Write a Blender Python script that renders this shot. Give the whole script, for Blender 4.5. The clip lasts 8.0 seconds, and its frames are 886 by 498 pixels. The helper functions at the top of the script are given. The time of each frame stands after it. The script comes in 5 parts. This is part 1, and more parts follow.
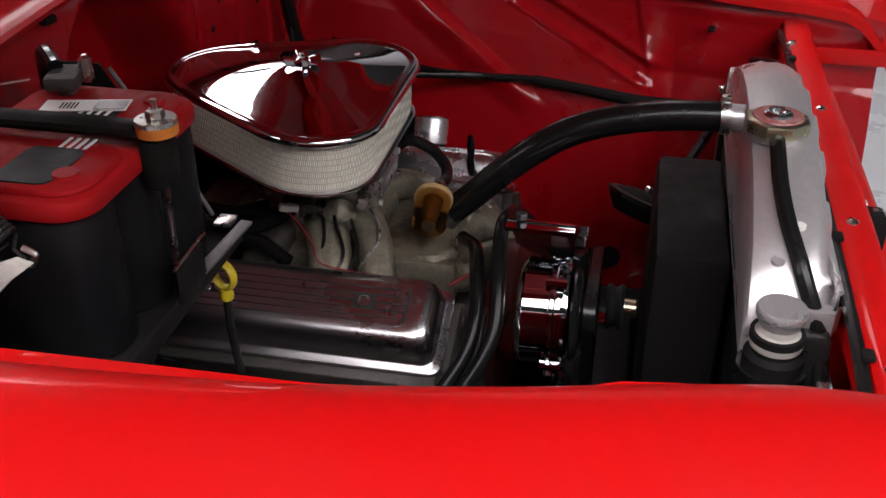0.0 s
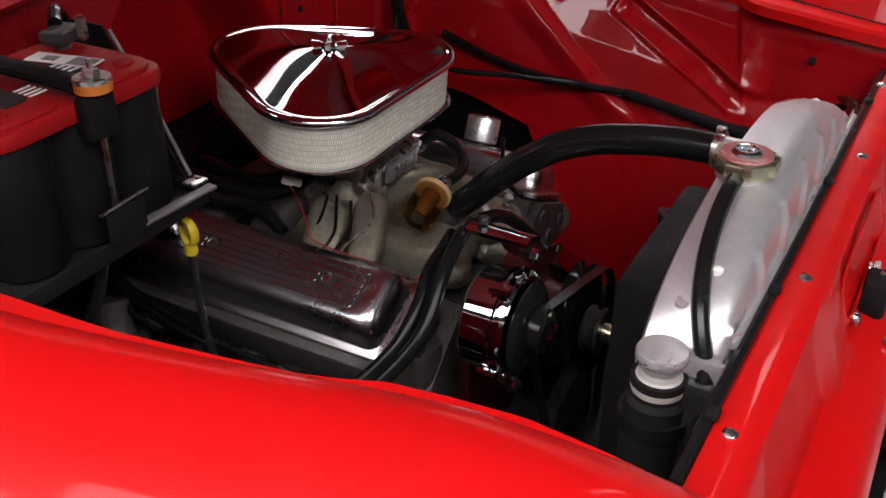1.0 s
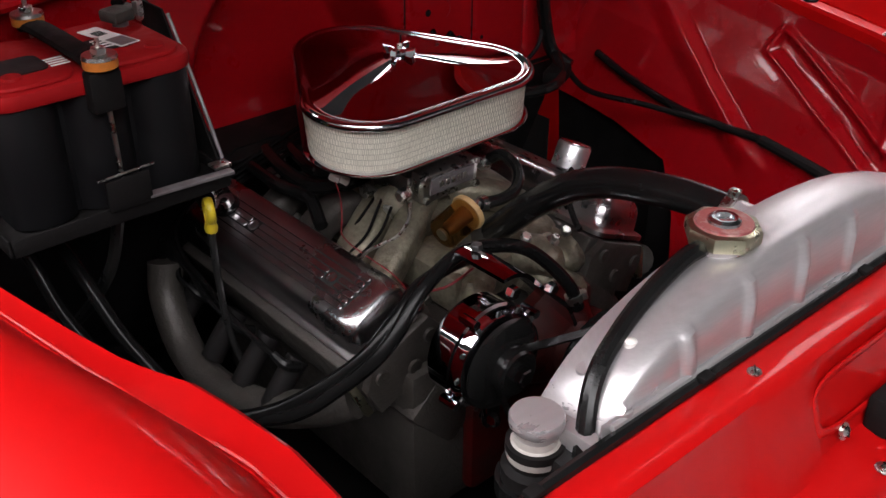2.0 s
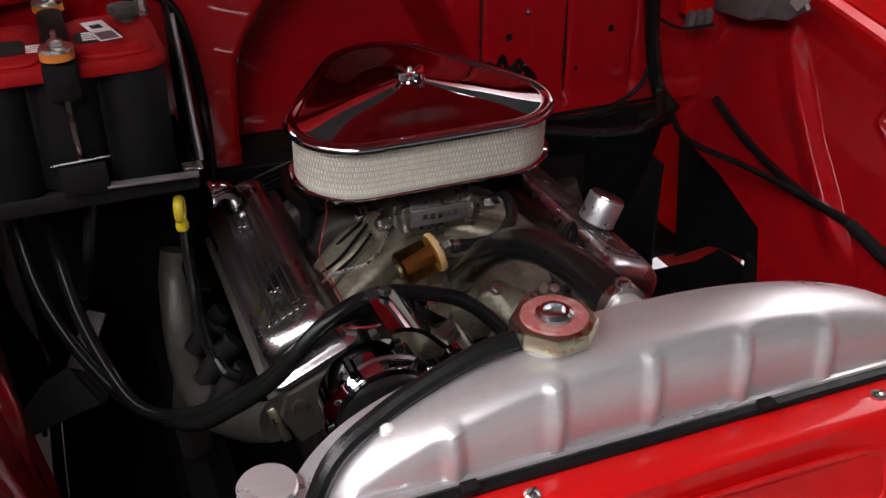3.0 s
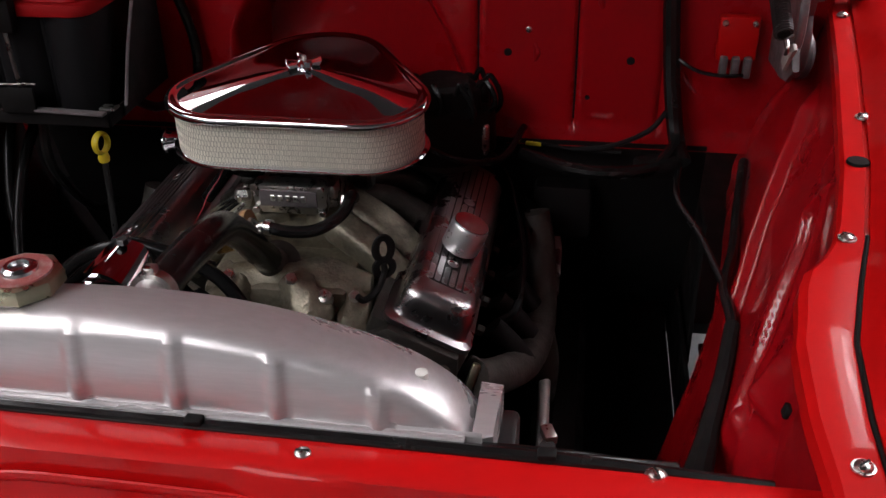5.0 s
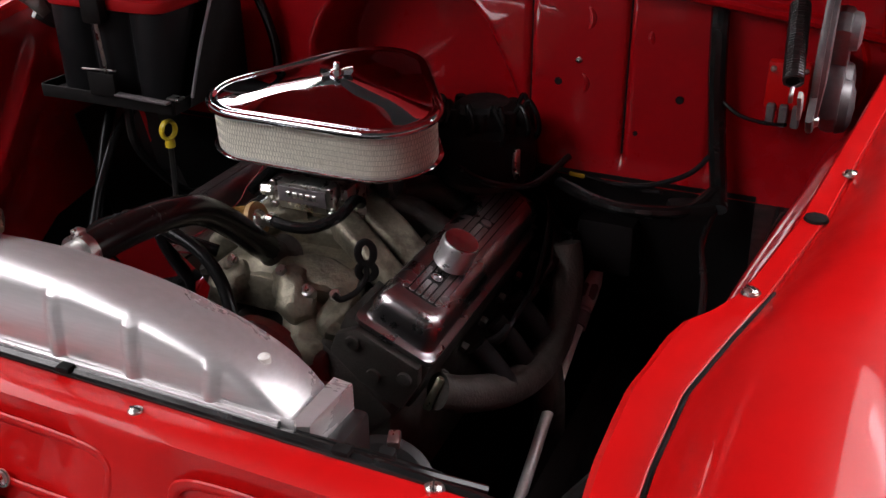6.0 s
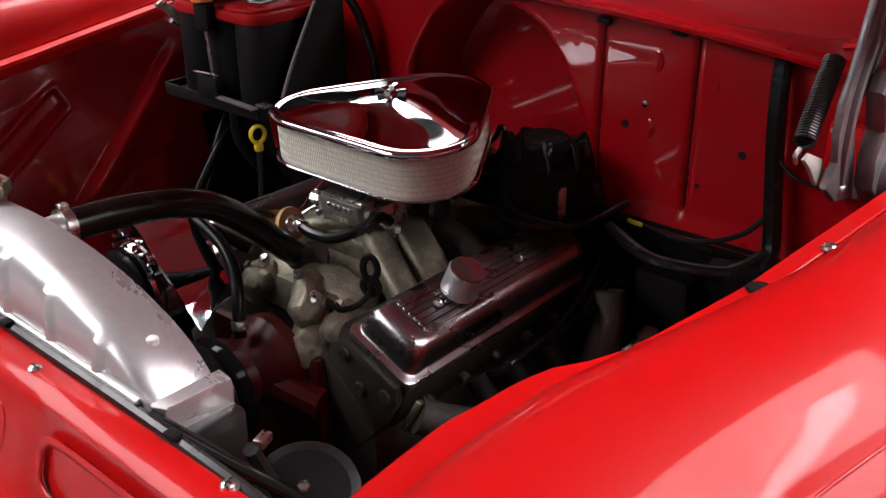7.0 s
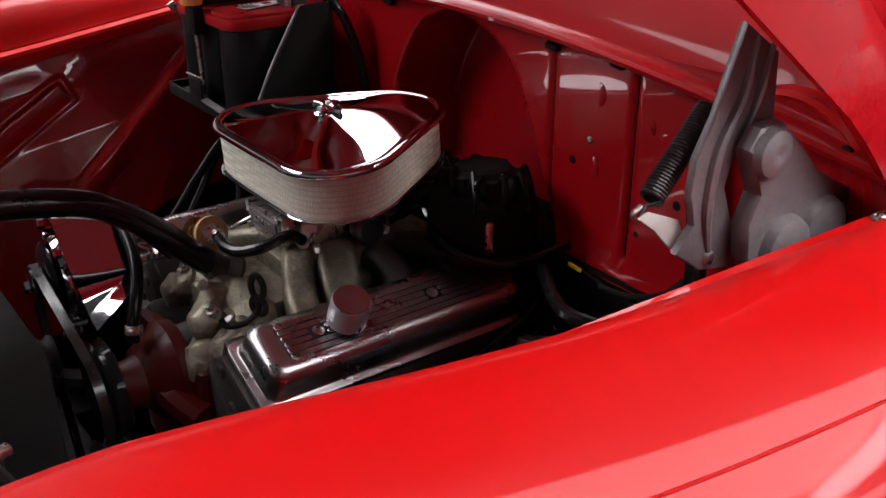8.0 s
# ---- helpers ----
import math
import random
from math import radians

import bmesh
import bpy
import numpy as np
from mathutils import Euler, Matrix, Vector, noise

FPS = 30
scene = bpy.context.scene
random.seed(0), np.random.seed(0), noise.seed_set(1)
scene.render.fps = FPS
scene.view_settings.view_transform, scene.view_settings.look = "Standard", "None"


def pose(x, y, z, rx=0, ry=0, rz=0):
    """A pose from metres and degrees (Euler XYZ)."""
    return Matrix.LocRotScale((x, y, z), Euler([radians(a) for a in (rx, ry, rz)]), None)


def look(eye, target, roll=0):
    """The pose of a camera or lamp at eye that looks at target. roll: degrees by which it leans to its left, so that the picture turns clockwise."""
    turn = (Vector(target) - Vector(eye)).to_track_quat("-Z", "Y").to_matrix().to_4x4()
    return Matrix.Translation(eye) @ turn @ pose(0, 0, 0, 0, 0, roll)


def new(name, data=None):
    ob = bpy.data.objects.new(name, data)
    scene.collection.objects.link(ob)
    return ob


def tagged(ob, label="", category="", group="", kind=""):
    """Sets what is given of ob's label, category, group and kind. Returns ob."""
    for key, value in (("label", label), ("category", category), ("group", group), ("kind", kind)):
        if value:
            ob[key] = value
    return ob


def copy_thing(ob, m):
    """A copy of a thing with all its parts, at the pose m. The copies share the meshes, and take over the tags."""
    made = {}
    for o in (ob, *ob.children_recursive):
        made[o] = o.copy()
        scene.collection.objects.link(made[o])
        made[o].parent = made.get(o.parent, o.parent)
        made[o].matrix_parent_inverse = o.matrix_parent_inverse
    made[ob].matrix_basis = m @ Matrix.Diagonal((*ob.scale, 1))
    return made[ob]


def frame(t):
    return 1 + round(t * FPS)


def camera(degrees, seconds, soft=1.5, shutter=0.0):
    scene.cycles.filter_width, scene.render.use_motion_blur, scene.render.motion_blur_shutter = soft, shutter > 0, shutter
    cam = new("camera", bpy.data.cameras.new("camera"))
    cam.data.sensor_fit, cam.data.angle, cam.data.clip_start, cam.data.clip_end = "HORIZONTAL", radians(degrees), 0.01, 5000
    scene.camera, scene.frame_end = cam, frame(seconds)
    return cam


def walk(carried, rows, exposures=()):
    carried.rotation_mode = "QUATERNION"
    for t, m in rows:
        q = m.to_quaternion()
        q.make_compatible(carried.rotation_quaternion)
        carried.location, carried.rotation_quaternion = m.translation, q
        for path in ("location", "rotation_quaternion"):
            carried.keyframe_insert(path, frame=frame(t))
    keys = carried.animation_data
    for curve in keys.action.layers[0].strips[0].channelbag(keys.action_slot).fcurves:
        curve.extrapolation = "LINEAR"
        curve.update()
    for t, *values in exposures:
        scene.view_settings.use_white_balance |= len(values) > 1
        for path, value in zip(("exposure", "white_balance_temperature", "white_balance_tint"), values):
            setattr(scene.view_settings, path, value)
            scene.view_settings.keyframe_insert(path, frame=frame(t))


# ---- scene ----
cam = camera(48.6, 8.0)

PATH = [
    (0, (-1.193, -0.437, 1.579), (0.493, -0.09, 0.561), -0.2),
    (0.5, (-1.166, -0.605, 1.578), (0.458, -0.028, 0.564), 0.1),
    (1, (-1.091, -0.772, 1.585), (0.422, 0.046, 0.564), 0.3),
    (1.2, (-1.051, -0.829, 1.586), (0.409, 0.081, 0.566), 0.3),
    (2.3, (-0.733, -1.099, 1.593), (0.269, 0.305, 0.579), 0.2),
    (2.5, (-0.647, -1.134, 1.592), (0.253, 0.338, 0.581), 0.2),
    (3, (-0.432, -1.192, 1.595), (0.213, 0.41, 0.586), -0.2),
    (3.5, (-0.223, -1.248, 1.592), (0.159, 0.44, 0.59), -0.3),
    (4, (-0.02, -1.271, 1.588), (0.095, 0.458, 0.59), -0.6),
    (4.5, (0.186, -1.284, 1.585), (0.078, 0.449, 0.593), -0.8),
    (5, (0.39, -1.291, 1.584), (0.13, 0.427, 0.593), -0.8),
    (5.2, (0.462, -1.289, 1.582), (0.118, 0.415, 0.594), -0.8),
    (6.5, (0.871, -1.162, 1.562), (-0.095, 0.354, 0.684), -0.5),
    (7, (1.017, -1.055, 1.554), (-0.167, 0.311, 0.699), -0.4),
    (7.5, (1.152, -0.88, 1.553), (-0.196, 0.332, 0.708), -0.4),
    (8, (1.237, -0.699, 1.549), (-0.225, 0.378, 0.71), -0.0),
]
walk(cam, [(t, look(e, g, r)) for t, e, g, r in PATH], exposures=[(0, -0.22), (0.5, -0.1), (1.2, 0.0), (2.5, 0.04), (3.5, 0.17), (4.2, -0.06), (5.2, -0.2), (6.5, 0.25), (7, 0.3), (8, 0.22)])


# ---- world, light ----
world = bpy.data.worlds.new("world")
scene.world = world
world.use_nodes = True
world.node_tree.nodes["Background"].inputs[0].default_value = (0.8, 0.85, 1.0, 1)
world.node_tree.nodes["Background"].inputs[1].default_value = 0.05


# ---- materials ----
def mat(name, color, rough=0.5, metal=0.0, coat=0.0, grain=0.0, grain_scale=200.0, wear=0.0, wear_scale=12.0,
        bump=0.0, bump_scale=300.0, dark=(0.02, 0.018, 0.015), stretch=(1, 1, 1), spec=0.5, coat_rough=0.03):
    """A surface with fine grain, larger stains and relief."""
    m = bpy.data.materials.new(name)
    m.use_nodes = True
    nt = m.node_tree
    b = nt.nodes["Principled BSDF"]
    b.inputs["Base Color"].default_value = (*color, 1)
    b.inputs["Roughness"].default_value = rough
    b.inputs["Metallic"].default_value = metal
    b.inputs["Coat Weight"].default_value = coat
    b.inputs["Coat Roughness"].default_value = coat_rough
    b.inputs["Specular IOR Level"].default_value = spec
    tc = nt.nodes.new("ShaderNodeTexCoord")
    mp = nt.nodes.new("ShaderNodeMapping")
    mp.inputs["Scale"].default_value = stretch
    nt.links.new(tc.outputs["Object"], mp.inputs[0])
    if grain or wear:
        n1 = nt.nodes.new("ShaderNodeTexNoise")
        n1.inputs["Scale"].default_value = grain_scale
        n1.inputs["Detail"].default_value = 3
        nt.links.new(mp.outputs[0], n1.inputs["Vector"])
        n2 = nt.nodes.new("ShaderNodeTexNoise")
        n2.inputs["Scale"].default_value = wear_scale
        n2.inputs["Detail"].default_value = 6
        n2.inputs["Roughness"].default_value = 0.65
        nt.links.new(mp.outputs[0], n2.inputs["Vector"])
        mix = nt.nodes.new("ShaderNodeMix")
        mix.data_type = "RGBA"
        mix.inputs[6].default_value = (*[c * (1 - grain) for c in color], 1)
        mix.inputs[7].default_value = (*[min(1, c * (1 + grain)) for c in color], 1)
        nt.links.new(n1.outputs["Fac"], mix.inputs[0])
        ramp = nt.nodes.new("ShaderNodeMapRange")
        ramp.inputs[1].default_value = 0.48
        ramp.inputs[2].default_value = 0.75
        ramp.inputs[4].default_value = wear
        nt.links.new(n2.outputs["Fac"], ramp.inputs[0])
        mix2 = nt.nodes.new("ShaderNodeMix")
        mix2.data_type = "RGBA"
        nt.links.new(ramp.outputs[0], mix2.inputs[0])
        nt.links.new(mix.outputs[2], mix2.inputs[6])
        mix2.inputs[7].default_value = (*dark, 1)
        nt.links.new(mix2.outputs[2], b.inputs["Base Color"])
        rr = nt.nodes.new("ShaderNodeMapRange")
        rr.inputs[1].default_value = 0.3
        rr.inputs[2].default_value = 0.7
        rr.inputs[3].default_value = max(0.0, rough - 0.35 * rough)
        rr.inputs[4].default_value = min(1.0, rough + 0.35 * rough)
        nt.links.new(n2.outputs["Fac"], rr.inputs[0])
        nt.links.new(rr.outputs[0], b.inputs["Roughness"])
    if bump:
        n3 = nt.nodes.new("ShaderNodeTexNoise")
        n3.inputs["Scale"].default_value = bump_scale
        n3.inputs["Detail"].default_value = 4
        nt.links.new(mp.outputs[0], n3.inputs["Vector"])
        bp = nt.nodes.new("ShaderNodeBump")
        bp.inputs["Strength"].default_value = bump
        bp.inputs["Distance"].default_value = 0.002
        nt.links.new(n3.outputs["Fac"], bp.inputs["Height"])
        nt.links.new(bp.outputs[0], b.inputs["Normal"])
    return m


def glow(name, color, strength):
    m = bpy.data.materials.new(name)
    m.use_nodes = True
    b = m.node_tree.nodes["Principled BSDF"]
    b.inputs["Base Color"].default_value = (0.8, 0.8, 0.8, 1)
    b.inputs["Emission Color"].default_value = (*color, 1)
    b.inputs["Emission Strength"].default_value = strength
    return m


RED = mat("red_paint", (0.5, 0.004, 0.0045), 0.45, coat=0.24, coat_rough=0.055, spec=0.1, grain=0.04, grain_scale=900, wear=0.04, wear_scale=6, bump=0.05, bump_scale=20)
# fender red, a little more crimson and darkened for shade in the bay
RED_BAY_SHADE = mat("red_paint_bay_shade", (0.33, 0.0025, 0.0065), 0.32, coat=0.65, spec=0.2, grain=0.05, grain_scale=700, wear=0.08, wear_scale=9, bump=1.0, bump_scale=11)
# the same red with the shade over the cowl put into its colour
RED_COWL_SHADE = mat("red_paint_cowl_shade", (0.33, 0.0025, 0.006), 0.4, coat=0.28, coat_rough=0.04, spec=0.12, grain=0.05, grain_scale=700, wear=0.08, wear_scale=9, bump=0.5, bump_scale=11)
ENAMEL = mat("gloss_black_enamel", (0.012, 0.012, 0.012), 0.12, coat=1.0, spec=0.7, grain=0.1, wear=0.1)
RED_OLD = mat("red_block_paint", (0.055, 0.0025, 0.0025), 0.42, spec=0.25, grain=0.2, grain_scale=150, wear=0.9, wear_scale=14, bump=0.3, bump_scale=90)
CHROME = mat("chrome", (0.66, 0.66, 0.68), 0.04, 1.0, grain=0.02, wear=0.05, wear_scale=9)
POLISHED = mat("polished_aluminium", (0.44, 0.42, 0.425), 0.30, 1.0, grain=0.04, grain_scale=300, wear=0.12, wear_scale=5, bump=0.012, bump_scale=500)
BRUSHED = mat("brushed_aluminium", (0.56, 0.54, 0.545), 0.32, 0.65, grain=0.12, grain_scale=120, wear=0.12, wear_scale=7, bump=0.08, bump_scale=200,
              dark=(0.35, 0.27, 0.22), stretch=(0.25, 1, 3))
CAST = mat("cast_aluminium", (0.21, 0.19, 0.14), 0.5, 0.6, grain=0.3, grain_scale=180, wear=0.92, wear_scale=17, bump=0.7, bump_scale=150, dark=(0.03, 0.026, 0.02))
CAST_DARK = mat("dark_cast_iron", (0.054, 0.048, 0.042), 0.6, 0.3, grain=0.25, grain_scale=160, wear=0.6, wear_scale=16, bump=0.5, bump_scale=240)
SATIN = mat("satin_chrome", (0.62, 0.62, 0.63), 0.2, 1.0, grain=0.05, wear=0.08, wear_scale=30)
TIN = mat("bright_tinplate", (0.72, 0.72, 0.73), 0.32, 0.85, grain=0.06, wear=0.15, wear_scale=40, dark=(0.4, 0.38, 0.36))
ZINC = mat("zinc_steel", (0.55, 0.55, 0.52), 0.3, 1.0, grain=0.1, wear=0.3, wear_scale=60)
DULL_STEEL = mat("dull_galvanised_steel", (0.55, 0.55, 0.54), 0.45, 0.25, grain=0.1, wear=0.4, wear_scale=35, dark=(0.3, 0.28, 0.26), bump=0.1)
GOLD_ZINC = mat("yellow_zinc", (0.45, 0.43, 0.30), 0.32, 1.0, grain=0.1, wear=0.3, wear_scale=50, dark=(0.25, 0.25, 0.2))
HOSE_RUBBER = mat("dull_hose_rubber", (0.006, 0.006, 0.006), 0.2, spec=0.14, grain=0.2, grain_scale=200, wear=0.1, wear_scale=25, bump=0.05, bump_scale=300, dark=(0.02, 0.02, 0.02))
RUBBER = mat("black_rubber", (0.007, 0.007, 0.007), 0.22, spec=0.32, grain=0.2, grain_scale=200, wear=0.15, wear_scale=25, bump=0.05, bump_scale=300, dark=(0.03, 0.03, 0.03))
BLACK = mat("black_paint", (0.012, 0.012, 0.012), 0.35, grain=0.2, wear=0.3, wear_scale=20, dark=(0.04, 0.035, 0.03))
GROOVE = mat("dark_groove", (0.03, 0.028, 0.028), 0.5, 0.5, grain=0.2, wear=0.3, wear_scale=40)
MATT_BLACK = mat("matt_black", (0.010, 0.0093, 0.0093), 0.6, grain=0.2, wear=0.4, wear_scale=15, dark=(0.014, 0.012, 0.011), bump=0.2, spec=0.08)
GLOSS_BLACK = mat("gloss_black", (0.01, 0.01, 0.01), 0.1, coat=0.5, wear=0.1, grain=0.1)
CASE = mat("battery_case_plastic", (0.007, 0.007, 0.0078), 0.5, spec=0.16, grain=0.1, wear=0.2, wear_scale=20, dark=(0.02, 0.019, 0.018), bump=0.06)
RED_PLASTIC = mat("red_plastic", (0.32, 0.008, 0.010), 0.55, spec=0.10, grain=0.08, wear=0.12, wear_scale=25, dark=(0.2, 0.03, 0.03))
YELLOW = mat("yellow_plastic", (0.55, 0.42, 0.02), 0.4, grain=0.1, wear=0.2, wear_scale=80)
TAN = mat("tan_hose_end", (0.45, 0.30, 0.13), 0.6, grain=0.15, wear=0.4, wear_scale=60, dark=(0.15, 0.08, 0.03))
ORANGE = mat("orange_washer", (0.6, 0.2, 0.03), 0.5, grain=0.1, wear=0.2, wear_scale=80)
GLASS = bpy.data.materials.new("window_glass")
GLASS.use_nodes = True
GLASS.node_tree.nodes["Principled BSDF"].inputs["Transmission Weight"].default_value = 1.0
GLASS.node_tree.nodes["Principled BSDF"].inputs["Roughness"].default_value = 0.0
GLASS.node_tree.nodes["Principled BSDF"].inputs["Base Color"].default_value = (0.85, 0.9, 0.88, 1)
AMBER = mat("dark_amber_element", (0.10, 0.045, 0.012), 0.4, grain=0.2, wear=0.4, wear_scale=50)
WHITE_PLASTIC = mat("white_plastic", (0.75, 0.74, 0.70), 0.4, grain=0.05, wear=0.15, wear_scale=40, dark=(0.5, 0.45, 0.35))
PAPER = mat("label_paper", (0.75, 0.75, 0.73), 0.6, grain=0.05, wear=0.1)
INK = mat("label_ink", (0.018, 0.018, 0.018), 0.6, spec=0.15, grain=0.05)
PALE_PRIMER = mat("pale_primer", (0.38, 0.36, 0.33), 0.5, grain=0.1, wear=0.3, wear_scale=40, dark=(0.2, 0.17, 0.14))
GREY_STEEL = mat("grey_primed_steel", (0.16, 0.145, 0.15), 0.42, 0.3, grain=0.2, wear=0.6, wear_scale=26, dark=(0.085, 0.07, 0.07), bump=0.35, bump_scale=40)
CAP_RED = mat("red_cap_sticker", (0.33, 0.10, 0.095), 0.2, grain=0.12, wear=0.5, wear_scale=90, dark=(0.55, 0.5, 0.45))
FLOOR = mat("floor_paint", (0.42, 0.43, 0.44), 0.3, grain=0.06, grain_scale=30, wear=0.15, wear_scale=1.5, dark=(0.4, 0.41, 0.42))
WALL = mat("wall_paint", (0.36, 0.36, 0.36), 0.6, grain=0.03, grain_scale=20, wear=0.06, wear_scale=1, dark=(0.5, 0.5, 0.48))
CEIL = mat("ceiling_paint", (0.03, 0.03, 0.03), 0.7, grain=0.03, grain_scale=20, wear=0.05, wear_scale=1)
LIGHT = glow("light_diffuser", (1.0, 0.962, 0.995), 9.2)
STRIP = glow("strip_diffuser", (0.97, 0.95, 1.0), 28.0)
BRAKE_RED = mat("red_wire", (0.22, 0.006, 0.012), 0.4, grain=0.1)


def mesh_material():
    """Pleated cream filter paper behind a fine expanded-steel mesh."""
    m = bpy.data.materials.new("filter_mesh")
    m.use_nodes = True
    nt = m.node_tree
    b = nt.nodes["Principled BSDF"]
    b.inputs["Roughness"].default_value = 0.6
    tc = nt.nodes.new("ShaderNodeTexCoord")
    v = nt.nodes.new("ShaderNodeTexBrick")
    v.offset = 0.5
    v.inputs["Scale"].default_value = 1.0
    v.inputs["Brick Width"].default_value = 0.0024
    v.inputs["Row Height"].default_value = 0.0080
    v.inputs["Mortar Size"].default_value = 0.0005
    v.inputs["Mortar Smooth"].default_value = 0.6
    v.inputs["Color1"].default_value = (0.90, 0.87, 0.74, 1)
    v.inputs["Color2"].default_value = (0.76, 0.73, 0.61, 1)
    v.inputs["Mortar"].default_value = (0.36, 0.34, 0.28, 1)
    nt.links.new(tc.outputs["UV"], v.inputs["Vector"])
    n = nt.nodes.new("ShaderNodeTexNoise")
    n.inputs["Scale"].default_value = 18
    n.inputs["Detail"].default_value = 5
    nt.links.new(tc.outputs["Object"], n.inputs["Vector"])
    mix = nt.nodes.new("ShaderNodeMix")
    mix.data_type, mix.blend_type = "RGBA", "MULTIPLY"
    mix.inputs[0].default_value = 0.12
    nt.links.new(v.outputs["Color"], mix.inputs[6])
    nt.links.new(n.outputs["Fac"], mix.inputs[7])
    nt.links.new(mix.outputs[2], b.inputs["Base Color"])
    bp = nt.nodes.new("ShaderNodeBump")
    bp.inputs["Strength"].default_value = 0.4
    bp.inputs["Distance"].default_value = 0.0008
    bp.invert = True
    nt.links.new(v.outputs["Fac"], bp.inputs["Height"])
    nt.links.new(bp.outputs[0], b.inputs["Normal"])
    return m


MESH = mesh_material()


# ---- building helpers ----
def thing(name, label, category, loc=(0, 0, 0), group="", kind=""):
    ob = new(name)
    ob.location = loc
    return tagged(ob, label, category, group, kind)


def part(name, bm, material, parent, label="", angle=35):
    """Links a bmesh, given in world coordinates, as one mesh under a thing or a part."""
    bmesh.ops.recalc_face_normals(bm, faces=bm.faces)
    me = bpy.data.meshes.new(name)
    bm.to_mesh(me)
    bm.free()
    me.polygons.foreach_set("use_smooth", [True] * len(me.polygons))
    me.set_sharp_from_angle(angle=radians(angle))
    me.materials.append(material)
    ob = new(name, me)
    if parent is not None:
        ob.parent = parent
        if parent.data is None:
            ob.matrix_parent_inverse = Matrix.Translation(parent.location).inverted()
    if label:
        ob["label"] = label
    return ob


def loft(bm, rings, closed=True, caps=True, loop=False):
    vs = [[bm.verts.new(p) for p in r] for r in rings]
    n = len(vs[0])
    pairs = list(zip(vs, vs[1:])) + ([(vs[-1], vs[0])] if loop else [])
    for a, b in pairs:
        for i in range(n if closed else n - 1):
            j = (i + 1) % n
            bm.faces.new((a[i], a[j], b[j], b[i]))
    if caps and closed and not loop:
        bm.faces.new(vs[0][::-1])
        bm.faces.new(vs[-1])
    return bm


def lathe(bm, profile, m, seg=24):
    """Turns (radius, height) points round the local z of m; ends with radius 0 are closed."""
    rings = []
    for r, z in profile:
        rings.append([m @ Vector((max(r, 1e-5) * math.cos(2 * math.pi * i / seg), max(r, 1e-5) * math.sin(2 * math.pi * i / seg), z)) for i in range(seg)])
    return loft(bm, rings)


def smooth_path(pts, steps=8):
    pts = [Vector(p) for p in pts]
    if len(pts) == 2:
        return pts
    ext = [2 * pts[0] - pts[1]] + pts + [2 * pts[-1] - pts[-2]]
    out = []
    for i in range(1, len(ext) - 2):
        p0, p1, p2, p3 = ext[i - 1:i + 3]
        for k in range(steps):
            t = k / steps
            out.append(0.5 * (2 * p1 + (p2 - p0) * t + (2 * p0 - 5 * p1 + 4 * p2 - p3) * t * t + (3 * p1 - p0 - 3 * p2 + p3) * t ** 3))
    out.append(pts[-1])
    return out


def tube(bm, pts, r, seg=12, steps=8, flat=1.0):
    """A round rod or hose along a smooth path; r is one radius or one for each end and between."""
    path = smooth_path(pts, steps)
    n = len(path)
    rs = [r] * n if not isinstance(r, (list, tuple)) else [float(np.interp(i / (n - 1), np.linspace(0, 1, len(r)), r)) for i in range(n)]
    side = None
    rings = []
    for i, p in enumerate(path):
        d = (path[min(i + 1, n - 1)] - path[max(i - 1, 0)]).normalized()
        if side is None:
            side = d.cross(Vector((0, 0, 1)) if abs(d.z) < 0.9 else Vector((1, 0, 0))).normalized()
        side = (side - d * side.dot(d)).normalized()
        up = d.cross(side)
        rings.append([p + rs[i] * (side * math.cos(a) + up * math.sin(a) * flat) for a in (2 * math.pi * k / seg for k in range(seg))])
    return loft(bm, rings)


def rbox(bm, size, m, bevel=0.0, seg=2):
    res = bmesh.ops.create_cube(bm, size=1.0, matrix=m @ Matrix.Diagonal((*size, 1)))
    if bevel:
        es = list({e for v in res["verts"] for e in v.link_edges})
        bmesh.ops.bevel(bm, geom=es, offset=bevel, segments=seg, profile=0.5, affect="EDGES")
    return bm


def at(x, y, z, rx=0, ry=0, rz=0):
    return pose(x, y, z, rx, ry, rz)


def axis(p, q):
    """A pose at p whose z points to q."""
    p, q = Vector(p), Vector(q)
    return Matrix.Translation(p) @ (q - p).to_track_quat("Z", "Y").to_matrix().to_4x4()


def prism(bm, outline, z0, z1, m=Matrix(), bevel=0.0, seg=2):
    """A plate with an outline in its local plane, its rims rounded."""
    rings = []
    c = Vector((sum(p[0] for p in outline) / len(outline), sum(p[1] for p in outline) / len(outline)))
    size = max((Vector(p) - c).length for p in outline)

    def ring(inset, z):
        k = 1 - inset / size
        return [m @ Vector((c.x + (p[0] - c.x) * k, c.y + (p[1] - c.y) * k, z)) for p in outline]
    if bevel:
        for i in range(seg + 1):
            a = math.pi / 2 * i / seg
            rings.append(ring(bevel * (1 - math.sin(a)), z0 + bevel * (1 - math.cos(a))))
        for i in range(seg + 1):
            a = math.pi / 2 * i / seg
            rings.append(ring(bevel * (1 - math.cos(a)), z1 - bevel * (1 - math.sin(a))))
    else:
        rings = [ring(0, z0), ring(0, z1)]
    return loft(bm, rings)


